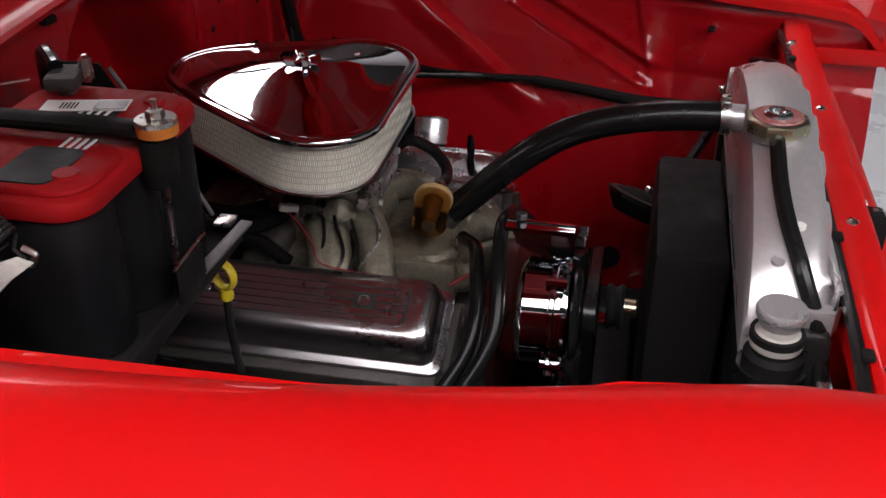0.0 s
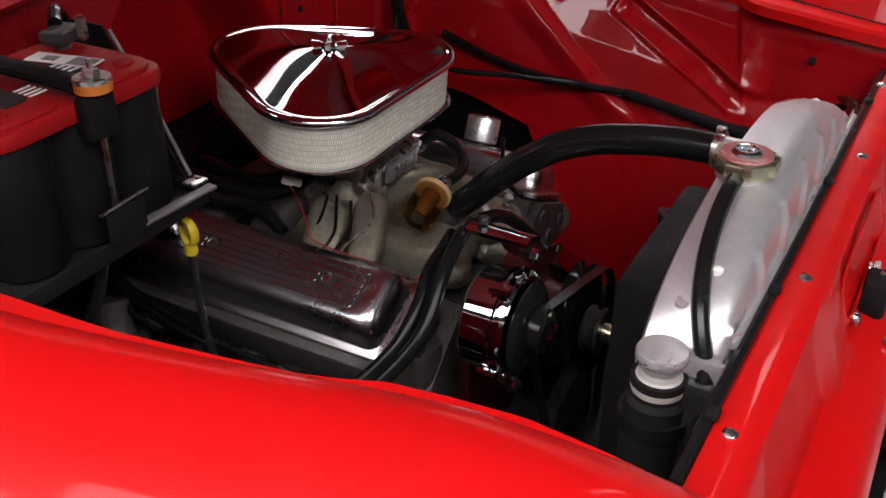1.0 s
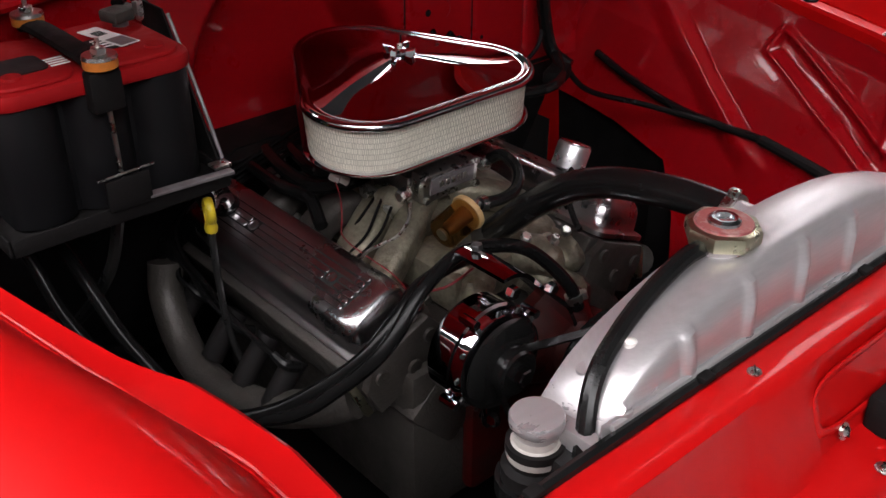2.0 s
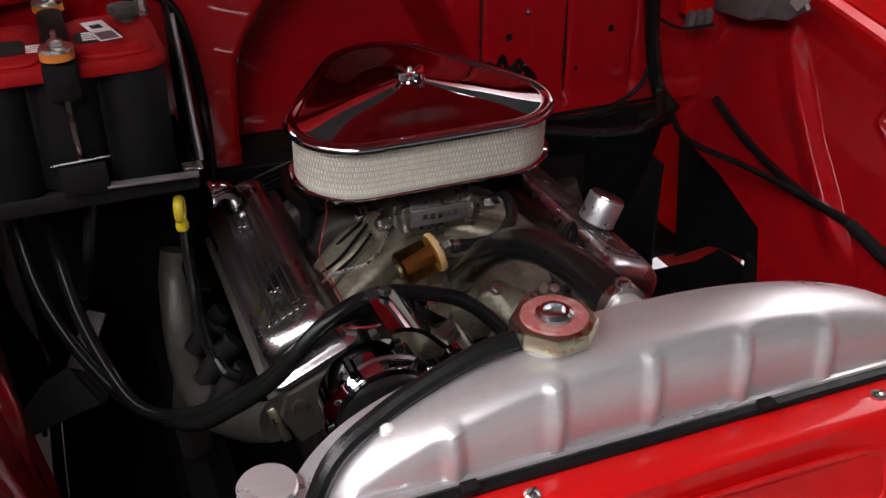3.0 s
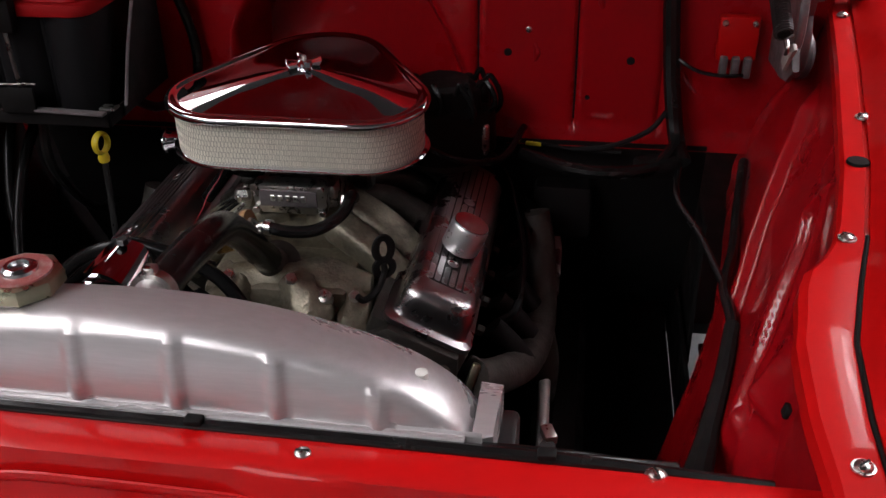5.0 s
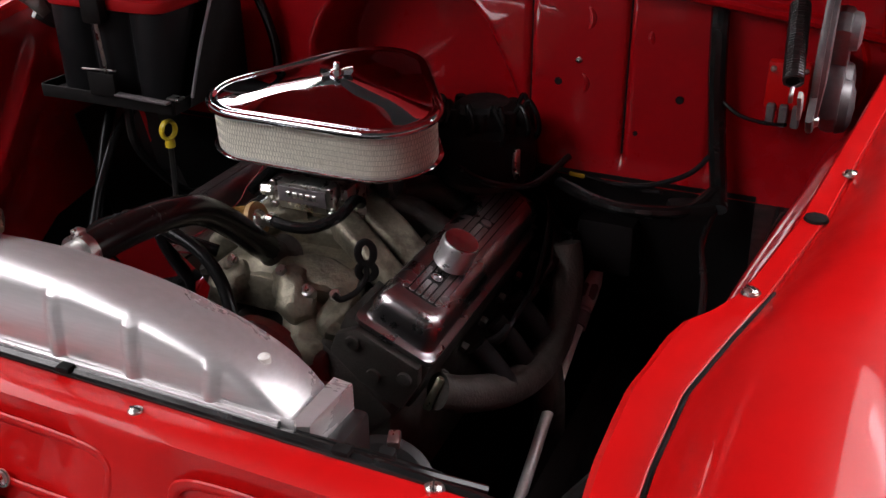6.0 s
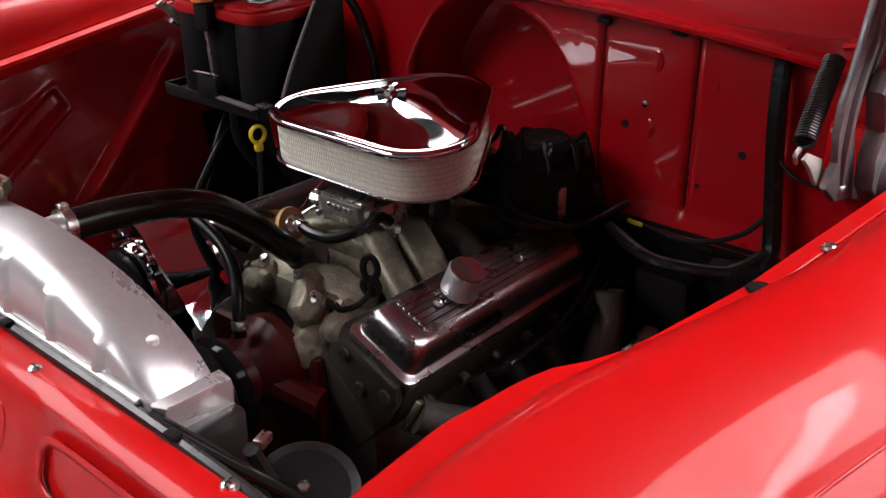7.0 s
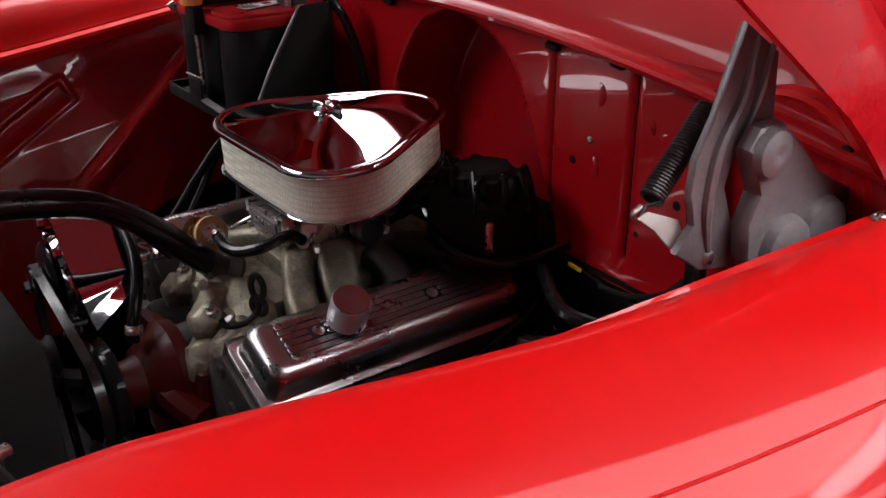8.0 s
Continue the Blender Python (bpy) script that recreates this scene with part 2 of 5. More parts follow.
def sheet(bm, f, us, vs, thick):
    """A sheet of metal over a grid of f(u, v), with thickness away from its face."""
    g = [[Vector(f(u, v)) for v in vs] for u in us]
    nu, nv = len(us), len(vs)

    def normal(i, j):
        a = g[min(i + 1, nu - 1)][j] - g[max(i - 1, 0)][j]
        b = g[i][min(j + 1, nv - 1)] - g[i][max(j - 1, 0)]
        n = a.cross(b)
        return n.normalized() if n.length > 1e-12 else Vector((0, 0, 1))
    top = [[bm.verts.new(g[i][j]) for j in range(nv)] for i in range(nu)]
    low = [[bm.verts.new(g[i][j] + normal(i, j) * thick) for j in range(nv)] for i in range(nu)]
    for i in range(nu - 1):
        for j in range(nv - 1):
            bm.faces.new((top[i][j], top[i + 1][j], top[i + 1][j + 1], top[i][j + 1]))
            bm.faces.new((low[i][j], low[i][j + 1], low[i + 1][j + 1], low[i + 1][j]))
    for i in range(nu - 1):
        bm.faces.new((top[i][0], low[i][0], low[i + 1][0], top[i + 1][0]))
        bm.faces.new((top[i][-1], top[i + 1][-1], low[i + 1][-1], low[i][-1]))
    for j in range(nv - 1):
        bm.faces.new((top[0][j], top[0][j + 1], low[0][j + 1], low[0][j]))
        bm.faces.new((top[-1][j], low[-1][j], low[-1][j + 1], top[-1][j + 1]))
    return bm


def curve(table):
    xs, ys = zip(*table)
    return lambda v: float(np.interp(v, xs, ys))


def steps(a, b, n):
    return [a + (b - a) * i / n for i in range(n + 1)]


def hexnut(bm, r, h, m, hole=0.0):
    pts = [(r * math.cos(math.pi / 3 * i), r * math.sin(math.pi / 3 * i)) for i in range(6)]
    return prism(bm, pts, 0, h, m, bevel=h * 0.15, seg=1)


B = bmesh.new


# ---- the room ----
def room():
    x0, x1, y0, y1, h = -6.0, 6.0, -7.0, 7.0, 3.6
    for name, size, c, m_ in (("floor", (x1 - x0 + 0.4, y1 - y0 + 0.4, 0.2), (0, 0, -0.1), FLOOR),
                              ("ceiling", (x1 - x0 + 0.4, y1 - y0 + 0.4, 0.2), (0, 0, h + 0.1), CEIL),
                              ("wall_north", (x1 - x0, 0.2, h), (0, y1 + 0.1, h / 2), WALL),
                              ("wall_south", (x1 - x0, 0.2, h), (0, y0 - 0.1, h / 2), WALL),
                              ("wall_east", (0.2, y1 - y0, h), (x1 + 0.1, 0, h / 2), WALL),
                              ("wall_west", (0.2, y1 - y0, h), (x0 - 0.1, 0, h / 2), WALL)):
        ob = part(name, rbox(B(), size, at(*c)), m_, None)
        tagged(ob, {"floor": "pale grey painted garage floor", "ceiling": "near-black painted garage ceiling"}.get(name, "plain grey painted garage wall"),
               name.split("_")[0], kind="structure")
    # wide panels assumed, out of view, set out to light the bay and its reflections
    lamp = thing("assumed_ceiling_light", "assumed wide white diffuser panel light on the ceiling, out of view", "ceiling light", (0, 0, h), "ceiling lights")
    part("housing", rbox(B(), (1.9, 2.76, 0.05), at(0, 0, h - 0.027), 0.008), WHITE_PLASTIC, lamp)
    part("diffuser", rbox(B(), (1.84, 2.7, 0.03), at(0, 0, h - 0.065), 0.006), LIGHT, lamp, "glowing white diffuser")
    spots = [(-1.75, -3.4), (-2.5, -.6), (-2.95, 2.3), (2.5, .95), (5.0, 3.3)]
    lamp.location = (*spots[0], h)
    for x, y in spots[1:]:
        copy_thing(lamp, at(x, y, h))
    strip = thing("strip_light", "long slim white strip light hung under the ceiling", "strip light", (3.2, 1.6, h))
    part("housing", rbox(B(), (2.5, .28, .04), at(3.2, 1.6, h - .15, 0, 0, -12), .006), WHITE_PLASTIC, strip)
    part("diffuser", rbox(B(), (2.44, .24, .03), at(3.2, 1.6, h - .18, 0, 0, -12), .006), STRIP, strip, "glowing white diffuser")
    for x, y in ((2.25, 1.80), (4.15, 1.40)):
        part("hanger", rbox(B(), (.03, .03, .15), at(x, y, h - .07), .003), WHITE_PLASTIC, strip)


room()


# ---- the car body ----
MID = 0.017  # the car's middle line
edge_x = curve([(-1.2, .575), (-.85, .595), (-.72, .600), (-.65, .600), (-.56, .606), (-.47, .628), (-.39, .650), (-.24, .682), (-.16, .694), (.04, .724), (.25, .752), (.5, .78), (1.2, .82)])
edge_z = curve([(-1.2, 1.02), (-.85, 1.06), (-.72, 1.078), (-.55, 1.095), (-.4, 1.104), (-.23, 1.116), (-.12, 1.128), (.05, 1.146), (.25, 1.163), (.5, 1.18), (1.2, 1.2)])


def side_x(s, x):
    """Mirrors a place of the +x side to the other side where s is -1."""
    return x if s > 0 else 2 * MID - x


FENDER = [(0.0, -.022), (0.001, -.006), (0.005, 0.0), (0.012, .001), (0.0255, .002), (0.0270, .001), (0.0274, -.016), (0.0318, -.016), (0.0322, .003), (0.040, .0105),
          (0.054, .028), (0.068, .042), (0.086, .054), (0.108, .0625), (0.13, .065), (0.155, .0635), (0.182, .058), (0.21, .050), (0.233, .040), (0.2450, .0336), (0.258, .0257), (0.275, .0145), (0.295, -.003), (0.31, -.030),
          (0.32, -.08), (0.328, -.16), (0.332, -.26), (0.33, -.42), (0.325, -.50)]
crown = curve([(-.95, 1.2), (-.8, 1.5), (-.6, 1.5), (-.45, 1.35), (-.3, 1.2), (-.1, 1.0), (.25, .9), (1.2, .9)])


def smooth_profile(rows, a, b, n):
    """The fender's section with its crown between two widths drawn as one smooth curve."""
    k = np.polyfit([r[0] for r in rows if a <= r[0] <= b], [r[1] for r in rows if a <= r[0] <= b], 6)
    mid = [(float(o), float(np.polyval(k, o))) for o in np.linspace(a, b, n)]
    return [r for r in rows if r[0] < a] + mid + [r for r in rows if r[0] > b]


FENDER = smooth_profile(FENDER, .040, .295, 34)


def blurred(f, y, r):
    """A curve's mean over a stretch, weighted to its middle."""
    return sum(f(y + r * d) * (1 - abs(d)) for d in (-.75, -.5, -.25, 0, .25, .5, .75)) / 4


seam = curve([(-.76, .1), (-.70, 1), (-.42, 1), (-.385, .12), (1.2, .12)])


tongue_l = curve([(-1.2, .005), (-.72, .012), (-.67, .016), (-.6, .020), (-.53, .022), (-.48, .027), (-.45, .025), (-.43, .013), (-.40, .005), (-.36, .001), (1.2, 0)])
tongue_r = curve([(-1.2, 0), (-.68, 0), (-.62, .008), (-.55, .013), (-.5, .018), (-.45, .020), (-.42, .012), (-.39, .007), (-.33, .003), (-.2, 0), (1.2, 0)])


def fender(s, parent):
    bm = B()
    ys = [-.89, -.888, -.88, -.87, -.86] + steps(-.85, .6, 116) + [.8, 1.0, 1.2]

    def f(y, k):
        o, dz = FENDER[k]
        front = max(0.0, (-.78 - y) / 0.11)
        if dz == -.016:
            dz *= seam(y) if s > 0 else .15
        drop = 0.10 * front ** 2
        w = max(0.0, min(1.0, (o - .035) / .09))
        w = w * w * (3 - 2 * w)
        ex, ez, cr = (v(y) * (1 - w) + blurred(v, y, .22) * w for v in (edge_x, edge_z, crown))
        o -= (tongue_l if s > 0 else tongue_r)(y) * max(0.0, 1 - o / .0265)
        return (side_x(s, ex + o * (1 - 0.35 * front ** 2)), y, ez + (dz * cr if dz > -.0035 and o > .035 else dz) - drop + (.012 if s < 0 else 0))
    sheet(bm, f, ys, range(len(FENDER)), 0.0022 * s)
    ob = part("fender", bm, RED, parent, angle=28)
    part("bead", tube(B(), [(side_x(s, blurred(edge_x, y, .22) + .250), y, blurred(edge_z, y, .22) + .0308 * blurred(crown, y, .22) + (.012 if s < 0 else 0)) for y in steps(-.70, .6, 60)], .0016, 8), RED, ob, "thin raised styling bead")
    if s > 0:
        # black strip laid in the open seam to paint its shade
        part("seam_shade", tube(B(), [(side_x(s, edge_x(y) + .0297), y, edge_z(y) + .0003) for y in steps(-.71, -.385, 22)], [.0016, .003, .003, .003, .0022], 8, 2), MATT_BLACK, ob, "black strip for the shade in the fender seam")
    return ob


apron_low_r = curve([(-1.0, .46), (-.3, .47), (-.17, .53), (-.135, .60), (-.105, .70), (-.05, .79), (.1, .82), (.27, .83)])
apron_low_l = curve([(-1.0, .58), (-.5, .60), (-.33, .63), (-.267, .675), (-.164, .765), (-.05, .81), (.1, .82), (.27, .83)])
APRON = [(0.004, -.012), (-0.002, -.03), (-.010, -.06), (-.028, -.10), (-.055, -.15), (-.080, -.22), (-.10, -.30), (-.128, -.42), (-.165, -.55)]


def apron_at(s, y, z):
    """The apron's place at a length and height."""
    zs = [edge_z(y) + p[1] for p in APRON][::-1]
    xs = [edge_x(y) + p[0] for p in APRON][::-1]
    return Vector((side_x(s, float(np.interp(z, zs, xs))), y, z))


def along(y, z, a, b):
    """How far a place lies along a line from a to b (0 to 1), and how far off it, to the front counted up."""
    dy, dz = b[0] - a[0], b[1] - a[1]
    l = math.hypot(dy, dz)
    t = ((y - a[0]) * dy + (z - a[1]) * dz) / l
    d = ((y - a[0]) * dz - (z - a[1]) * dy) / l
    return t / l, d, l


def ease(v):
    v = max(0.0, min(1.0, v))
    return v * v * (3 - 2 * v)


def pressing(y, z):
    """Height of the pressed folds over the plain apron."""
    h = 0.0
    for a, b, top, ramp, drop in (((.10, 1.10), (-.285, .835), .017, .055, .016), ((.225, 1.06), (.285, .84), .009, .03, .010)):
        t, d, l = along(y, z, a, b)
        side = d if b[0] < a[0] else -d
        k = ease(1 + side / ramp) if side < 0 else ease(1 - side / drop)
        h += top * k * ease(t * 7) * ease((1 - t) * 5)
    # a sunk channel with a closed end
    t, d, l = along(y, z, (-.20, 1.048), (-.50, .915))
    inside = ease((.024 - abs(d)) / .017) * ease(t * l / .010) * ease((1 - t) * 6)
    rim = ease((.032 - abs(d)) / .012) * ease((t * l + .012) / .010) * ease((1 - t) * 6)
    h += .005 * rim - .013 * inside
    # an upright step before the radiator
    t, d, l = along(y, z, (-.405, 1.12), (-.475, .86))
    h += .007 * ease(d / .010) * ease(t * 6)
    # the front end stands steeper
    h -= .40 * min(.13, max(0.0, 1.06 - z)) * ease((-.44 - y) / .07)
    # slight waviness of the pressed sheet
    h += .0012 * math.sin(y * 31 + 1.3) * math.sin(z * 27 + y * 9) + .0003 * math.sin(y * 53 + z * 40)
    return h


def apron(s, parent):
    bm = B()
    ys = steps(-.86, .27, 290)
    ks = [0, .012, .03] + steps(.05, 1, 135)

    def f(y, k):
        top, low = edge_z(y) - .012, (apron_low_r if s > 0 else apron_low_l)(y)
        z = top + (low - top) * k
        p = apron_at(s, y, z)
        p.x -= s * pressing(y, z) * ease((edge_z(y) - .02 - z) / .03)
        return p
    sheet(bm, f, ys, ks, -0.002 * s)
    return part("apron", bm, RED_BAY_SHADE, parent, angle=60)


def body():
    car = thing("car_body", "glossy red car front body with the hood raised", "car body", (MID, 0.0, 0.0))
    for s in (1, -1):
        fender(s, car)
        apron(s, car)
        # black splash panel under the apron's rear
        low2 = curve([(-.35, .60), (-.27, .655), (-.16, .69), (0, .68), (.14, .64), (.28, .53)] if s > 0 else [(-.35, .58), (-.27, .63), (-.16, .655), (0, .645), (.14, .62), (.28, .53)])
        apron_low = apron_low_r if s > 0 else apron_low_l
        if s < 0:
            part("splash_panel", sheet(B(), lambda y, k: apron_at(-1, y, .955 - .30 * k) + Vector((.014, 0, 0)), steps(.075, .25, 8), (0, .25, .5, .75, 1), .002), MATT_BLACK, car, "black panel under the battery")
        part("splash_panel", sheet(B(), lambda y, k: (apron_at(s, y, apron_low(y)).x + s * .006 + s * .03 * k, y, apron_low(y) + .012 + (low2(y) - apron_low(y) - .012) * k), steps(-.33, .27, 20), (0, .25, .5, .75, 1), -.002 * s), MATT_BLACK, car, "black splash panel")
        # black plates added to close gaps, so that the bay's depths stay dark
        part("dark_gap_plate", rbox(B(), (.008, 1.50, .14 if s > 0 else .10), at(MID + s * .585, -.14, .47 if s > 0 else .45), .002), MATT_BLACK, car)
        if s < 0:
            part("dark_gap_plate", rbox(B(), (.006, .34, .54), at(MID - .637, .44, .63), .002), MATT_BLACK, car)
            part("dark_gap_plate", rbox(B(), (.006, .24, .26), at(MID - .60, -.40, .60), .002), MATT_BLACK, car)
            part("dark_gap_plate", prism(B(), [(-.9, .40), (.6, .40), (.6, .50), (.15, .70), (.07, .76), (-.07, .795), (-.164, .75), (-.267, .665), (-.33, .62), (-.9, .60)], -.003, .003, at(MID - .632, 0, 0, 90, 0, 90), .001, 1), MATT_BLACK, car)
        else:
            part("dark_gap_plate", prism(B(), [(-.25, .40), (.42, .40), (.42, .41), (.17, .59), (.11, .65), (-.25, .65)], -.003, .003, at(MID + s * .645, 0, 0, 90, 0, 90), .001, 1), MATT_BLACK, car)
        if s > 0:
            part("dark_gap_plate", rbox(B(), (.008, .32, .22), at(MID + s * .588, -.19, .62), .002), MATT_BLACK, car)
        part("dark_gap_plate", rbox(B(), (.008, .40, .30), at(MID + s * .60, .46, .62), .002), MATT_BLACK, car)
        # the wall in front of the wheel arch
        bm = B()
        rbox(bm, (0.006, 0.18, 0.03), at(side_x(s, edge_x(-.8) - .012), -.78, .985, 0, 0, 0), 0.003)
        part("flange", bm, RED, car)
    # firewall: flat panels with pressed grooves, drawn back in its middle
    xs = sorted(set([round(v, 4) for v in steps(-.72, .76, 296)] + [.214, .218, .222, .226, .372, .376, .380, .384, .512, .516, .520]))

    right = curve([(.90, .255), (.957, .236), (1.063, .196), (1.155, .150), (1.20, .112), (1.222, .07), (1.240, .0), (1.243, -.06), (1.26, -.06)])
    left = curve([(.90, -.205), (1.04, -.198), (1.09, -.194), (1.13, -.176), (1.19, -.135), (1.215, -.105), (1.235, -.055), (1.243, -.02), (1.26, -.02)])

    def fw(x, z):
        y = .25
        k = ease((right(z) - x) / .05) * ease((x - left(z)) / .028)
        y += .125 * k
        for g in (.219, .379, .516):
            y += .011 * math.exp(-((x - g) / .0045) ** 2) * (1 if .95 < z < 1.235 else 0)
        if z < .955:
            y -= (.955 - z) * 0.2
        return (x, y, z)
    zs = [.915, .93, .945, .955, .965, .98] + steps(.985, 1.25, 54)
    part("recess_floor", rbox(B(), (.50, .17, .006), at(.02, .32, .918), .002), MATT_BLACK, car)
    fwall = part("firewall", sheet(B(), fw, xs, zs, 0.003), RED_BAY_SHADE, car, angle=80)
    for x, z, r in ((.268, 1.072, .008), (.465, 1.064, .008), (.40, 1.00, .005)):
        part("grommet", lathe(B(), [(0, -.004), (r, -.004), (r * 1.1, 0), (r * .7, .003), (0, .002)], at(x, .249, z, 90), 14), MATT_BLACK, fwall, "black rubber grommet")
    for x, z, a0, a1 in ((.304, 1.178, -70, 75), (.298, 1.072, -62, 68), (.43, 1.16, 150, 230)):
        part("pressed_mark", tube(B(), [(x + .017 * math.cos(radians(a)), .2495, z + .020 * math.sin(radians(a))) for a in steps(a0, a1, 6)], [.001, .005, .0065, .005, .001], 8, 4), RED_BAY_SHADE, fwall)
    part("sealer_joint", tube(B(), [(.2205, .2545, .96), (.2195, .254, 1.05), (.2205, .2545, 1.12), (.2190, .254, 1.232)], [.002, .0012, .0022, .0014], 8), MATT_BLACK, fwall, "dark sealed joint")
    part("sealer_joint", tube(B(), [(.3785, .2545, .96), (.3795, .254, 1.04), (.3785, .2545, 1.13), (.3795, .254, 1.232)], [.002, .0022, .0013, .002], 8), MATT_BLACK, fwall, "dark sealed joint")
    part("stud", lathe(B(), [(0, 0), (.005, 0), (.005, .006), (0, .008)], at(.301, .25, 1.111, 90), 10), ZINC, fwall, "small bright stud")
    # cowl: a lip over the firewall and the panel behind it
    bm = B()
    prof = [(.252, 1.228), (.226, 1.232), (.215, 1.237), (.213, 1.243), (.219, 1.247), (.236, 1.246), (.246, 1.252), (.258, 1.275), (.285, 1.32), (.312, 1.362), (.335, 1.382), (.37, 1.392), (.46, 1.40), (.7, 1.42)]
    sheet(bm, lambda x, k: (x, prof[k][0] + 0.10 * max(0, abs(x - MID) - .45) ** 2, prof[k][1] - 0.12 * (x - MID) ** 2 + .014), steps(-.78, .82, 40), range(len(prof)), -0.002)
    part("cowl", bm, RED_COWL_SHADE, car)
    for x in (.225, .352, -.19):
        part("rubber_stop", rbox(B(), (.024, .012, .010), at(x, .238, 1.229, 0, 6), .003), MATT_BLACK, car, "black rubber stop")
    # radiator support: top flange, pressed front face and shelf
    sup = [(-.676, .99), (-.677, 1.03), (-.679, 1.037), (-.683, 1.040), (-.700, 1.0405), (-.713, 1.040), (-.718, 1.037), (-.722, 1.030), (-.735, .985), (-.748, .94),
           (-.756, .928), (-.770, .922), (-.785, .918), (-.797, .908), (-.803, .89), (-.808, .80), (-.81, .55)]
    bm = B()

    def sp(x, k):
        y, z = sup[k]
        tilt = (x - MID) * -0.014
        emb = 0
        if 7 <= k <= 9:
            for c in (-.33, .0, .33):
                if abs(x - MID - c) < .12:
                    emb = .008 * min(1.0, (.12 - abs(x - MID - c)) / .012)
        return (x, y + tilt * (1 if k < 11 else .3) + emb * .5, z - emb)
    sheet(bm, sp, sorted(set(steps(-.56, .60, 58))), range(len(sup)), -0.002)
    front = part("radiator_support", bm, RED, car)
    # pressed frames on the support's sloping face
    for c in (.02, .36):
        loop_ = []
        for a in steps(0, 350, 35):
            ca, sa = math.cos(radians(a)), math.sin(radians(a))
            ux = math.copysign(abs(ca) ** .35, ca) * .135
            uz = math.copysign(abs(sa) ** .45, sa) * .030
            x, z = MID + c + ux, .984 + uz
            p = Vector((x, -.722 - (1.03 - z) * .29 - .018 * (x - MID), z))
            o = Vector((ux / .135 * .5, 0, uz / .03)).normalized()
            loop_.append([p + o * .006 * math.cos(t) + Vector((0, -1, .29)) * .0024 * math.sin(t) for t in (2 * math.pi * k / 8 for k in range(8))])
        part("pressed_frame", loft(B(), loop_, loop=True), RED, front)
    # hood: a skin with deep sides, hinged at the cowl and raised
    hood = B()
    ang = radians(47)
    hy, hz = .40, .995

    def hd(u, k):
        w = [-.74, -.737, -.72, -.69, -.6, -.45, -.25, 0, .25, .45, .6, .69, .72, .737, .74][k]
        rise = [-.0, .05, .10, .125, .14, .155, .165, .17, .165, .155, .14, .125, .10, .05, -.0][k]
        nose = max(0.0, (u - 1.1) / .22)
        rise = rise * (1 - .55 * nose ** 2)
        # the sides hang deeper towards the nose
        rise -= max(-.006, min(.085, .182 * u - .070)) * (1.0, .85, .4, .1)[min(k, 14 - k)] if min(k, 14 - k) < 4 else 0.0
        return (MID + w * (1 - 0.06 * u), hy - u * math.cos(ang) + rise * math.sin(ang), hz + u * math.sin(ang) + rise * math.cos(ang))
    rear = [.20, .20, .21, .24, .31, .44, .43, .40, .42, .42, .32, .23, .21, .20, .20]
    sheet(hood, lambda v, k: hd(rear[k] + (1.40 - rear[k]) * v, k), steps(0, 1, 28), range(15), 0.002)
    hd_ob = part("hood", hood, RED_BAY_SHADE, car, "raised red hood seen from below")
    # rolled hem along each side
    for k in (0, 14):
        part("hem", tube(B(), [Vector(hd(u, k)) + Vector((-.006 if k else .006, .004, .005)) for u in steps(.21, 1.36, 12)], .006, 10, 3), RED, hd_ob)
    for x in (-.42, .42):
        part("brace", tube(B(), [(MID + x * (1 - .06 * u), hy - u * math.cos(ang) + .13 * math.sin(ang), hz + u * math.sin(ang) + .13 * math.cos(ang)) for u in (.46, .8, 1.15)], .03, 8, flat=.5), RED, hd_ob)
    part("brace", tube(B(), [(MID + x, hy - .62 * math.cos(ang) + .14 * math.sin(ang), hz + .62 * math.sin(ang) + .14 * math.cos(ang)) for x in (-.6, 0, .6)], .03, 8, flat=.5), RED, hd_ob)
    for s in (1, -1):
        rail = B()
        tube(rail, [(MID + s * .36, .75, .50), (MID + s * .36, .0, .50), (MID + s * .36, -.45, .52), (MID + s * .36, -.95, .52)], .05, 8, flat=1.3)
        part("frame_rail", rail, MATT_BLACK, car)
        w = part("wheel", lathe(B(), [(0, -.02), (.19, -.02), (.2, -.08), (.21, -.09), (.21, .09), (.2, .08), (.19, .05), (0, .05)], at(MID + s * .74, -.64, .345, 0, 90), 28), CHROME, car)
        part("tyre", lathe(B(), [(.205, -.085), (.25, -.1), (.32, -.095), (.343, -.07), (.345, 0), (.343, .07), (.32, .095), (.25, .1), (.205, .085)], at(MID + s * .74, -.64, .345, 0, 90), 32), RUBBER, w)
    # black toe board and tunnel; black under-floor sheet added to keep the depths dark
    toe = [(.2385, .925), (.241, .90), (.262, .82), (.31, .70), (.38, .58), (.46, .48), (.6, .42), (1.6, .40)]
    part("toe_board", sheet(B(), lambda x, k: (x, toe[k][0] + (.03 if abs(x - MID) < .17 else 0), toe[k][1]), steps(-.56, .60, 24), range(len(toe)), .003), MATT_BLACK, car, "black toe board")
    part("dark_under_sheet", rbox(B(), (1.16, 1.5, .01), at(MID, -.10, .395), .003), MATT_BLACK, car, "black sheet added under the bay to keep its depths dark")
    # cabin shell out of view, added to keep light off the ground below
    part("unseen_cabin_floor", rbox(B(), (1.82, 2.1, .03), at(MID, 1.60, .36), .005), MATT_BLACK, car)
    part("unseen_cabin_rear", rbox(B(), (1.82, .04, .95), at(MID, 2.66, .74), .01), RED, car)
    for s in (1, -1):
        part("unseen_cabin_side", rbox(B(), (.04, 2.3, .95), at(MID + s * .92, 1.52, .74), .015), RED, car)
        arm = B()
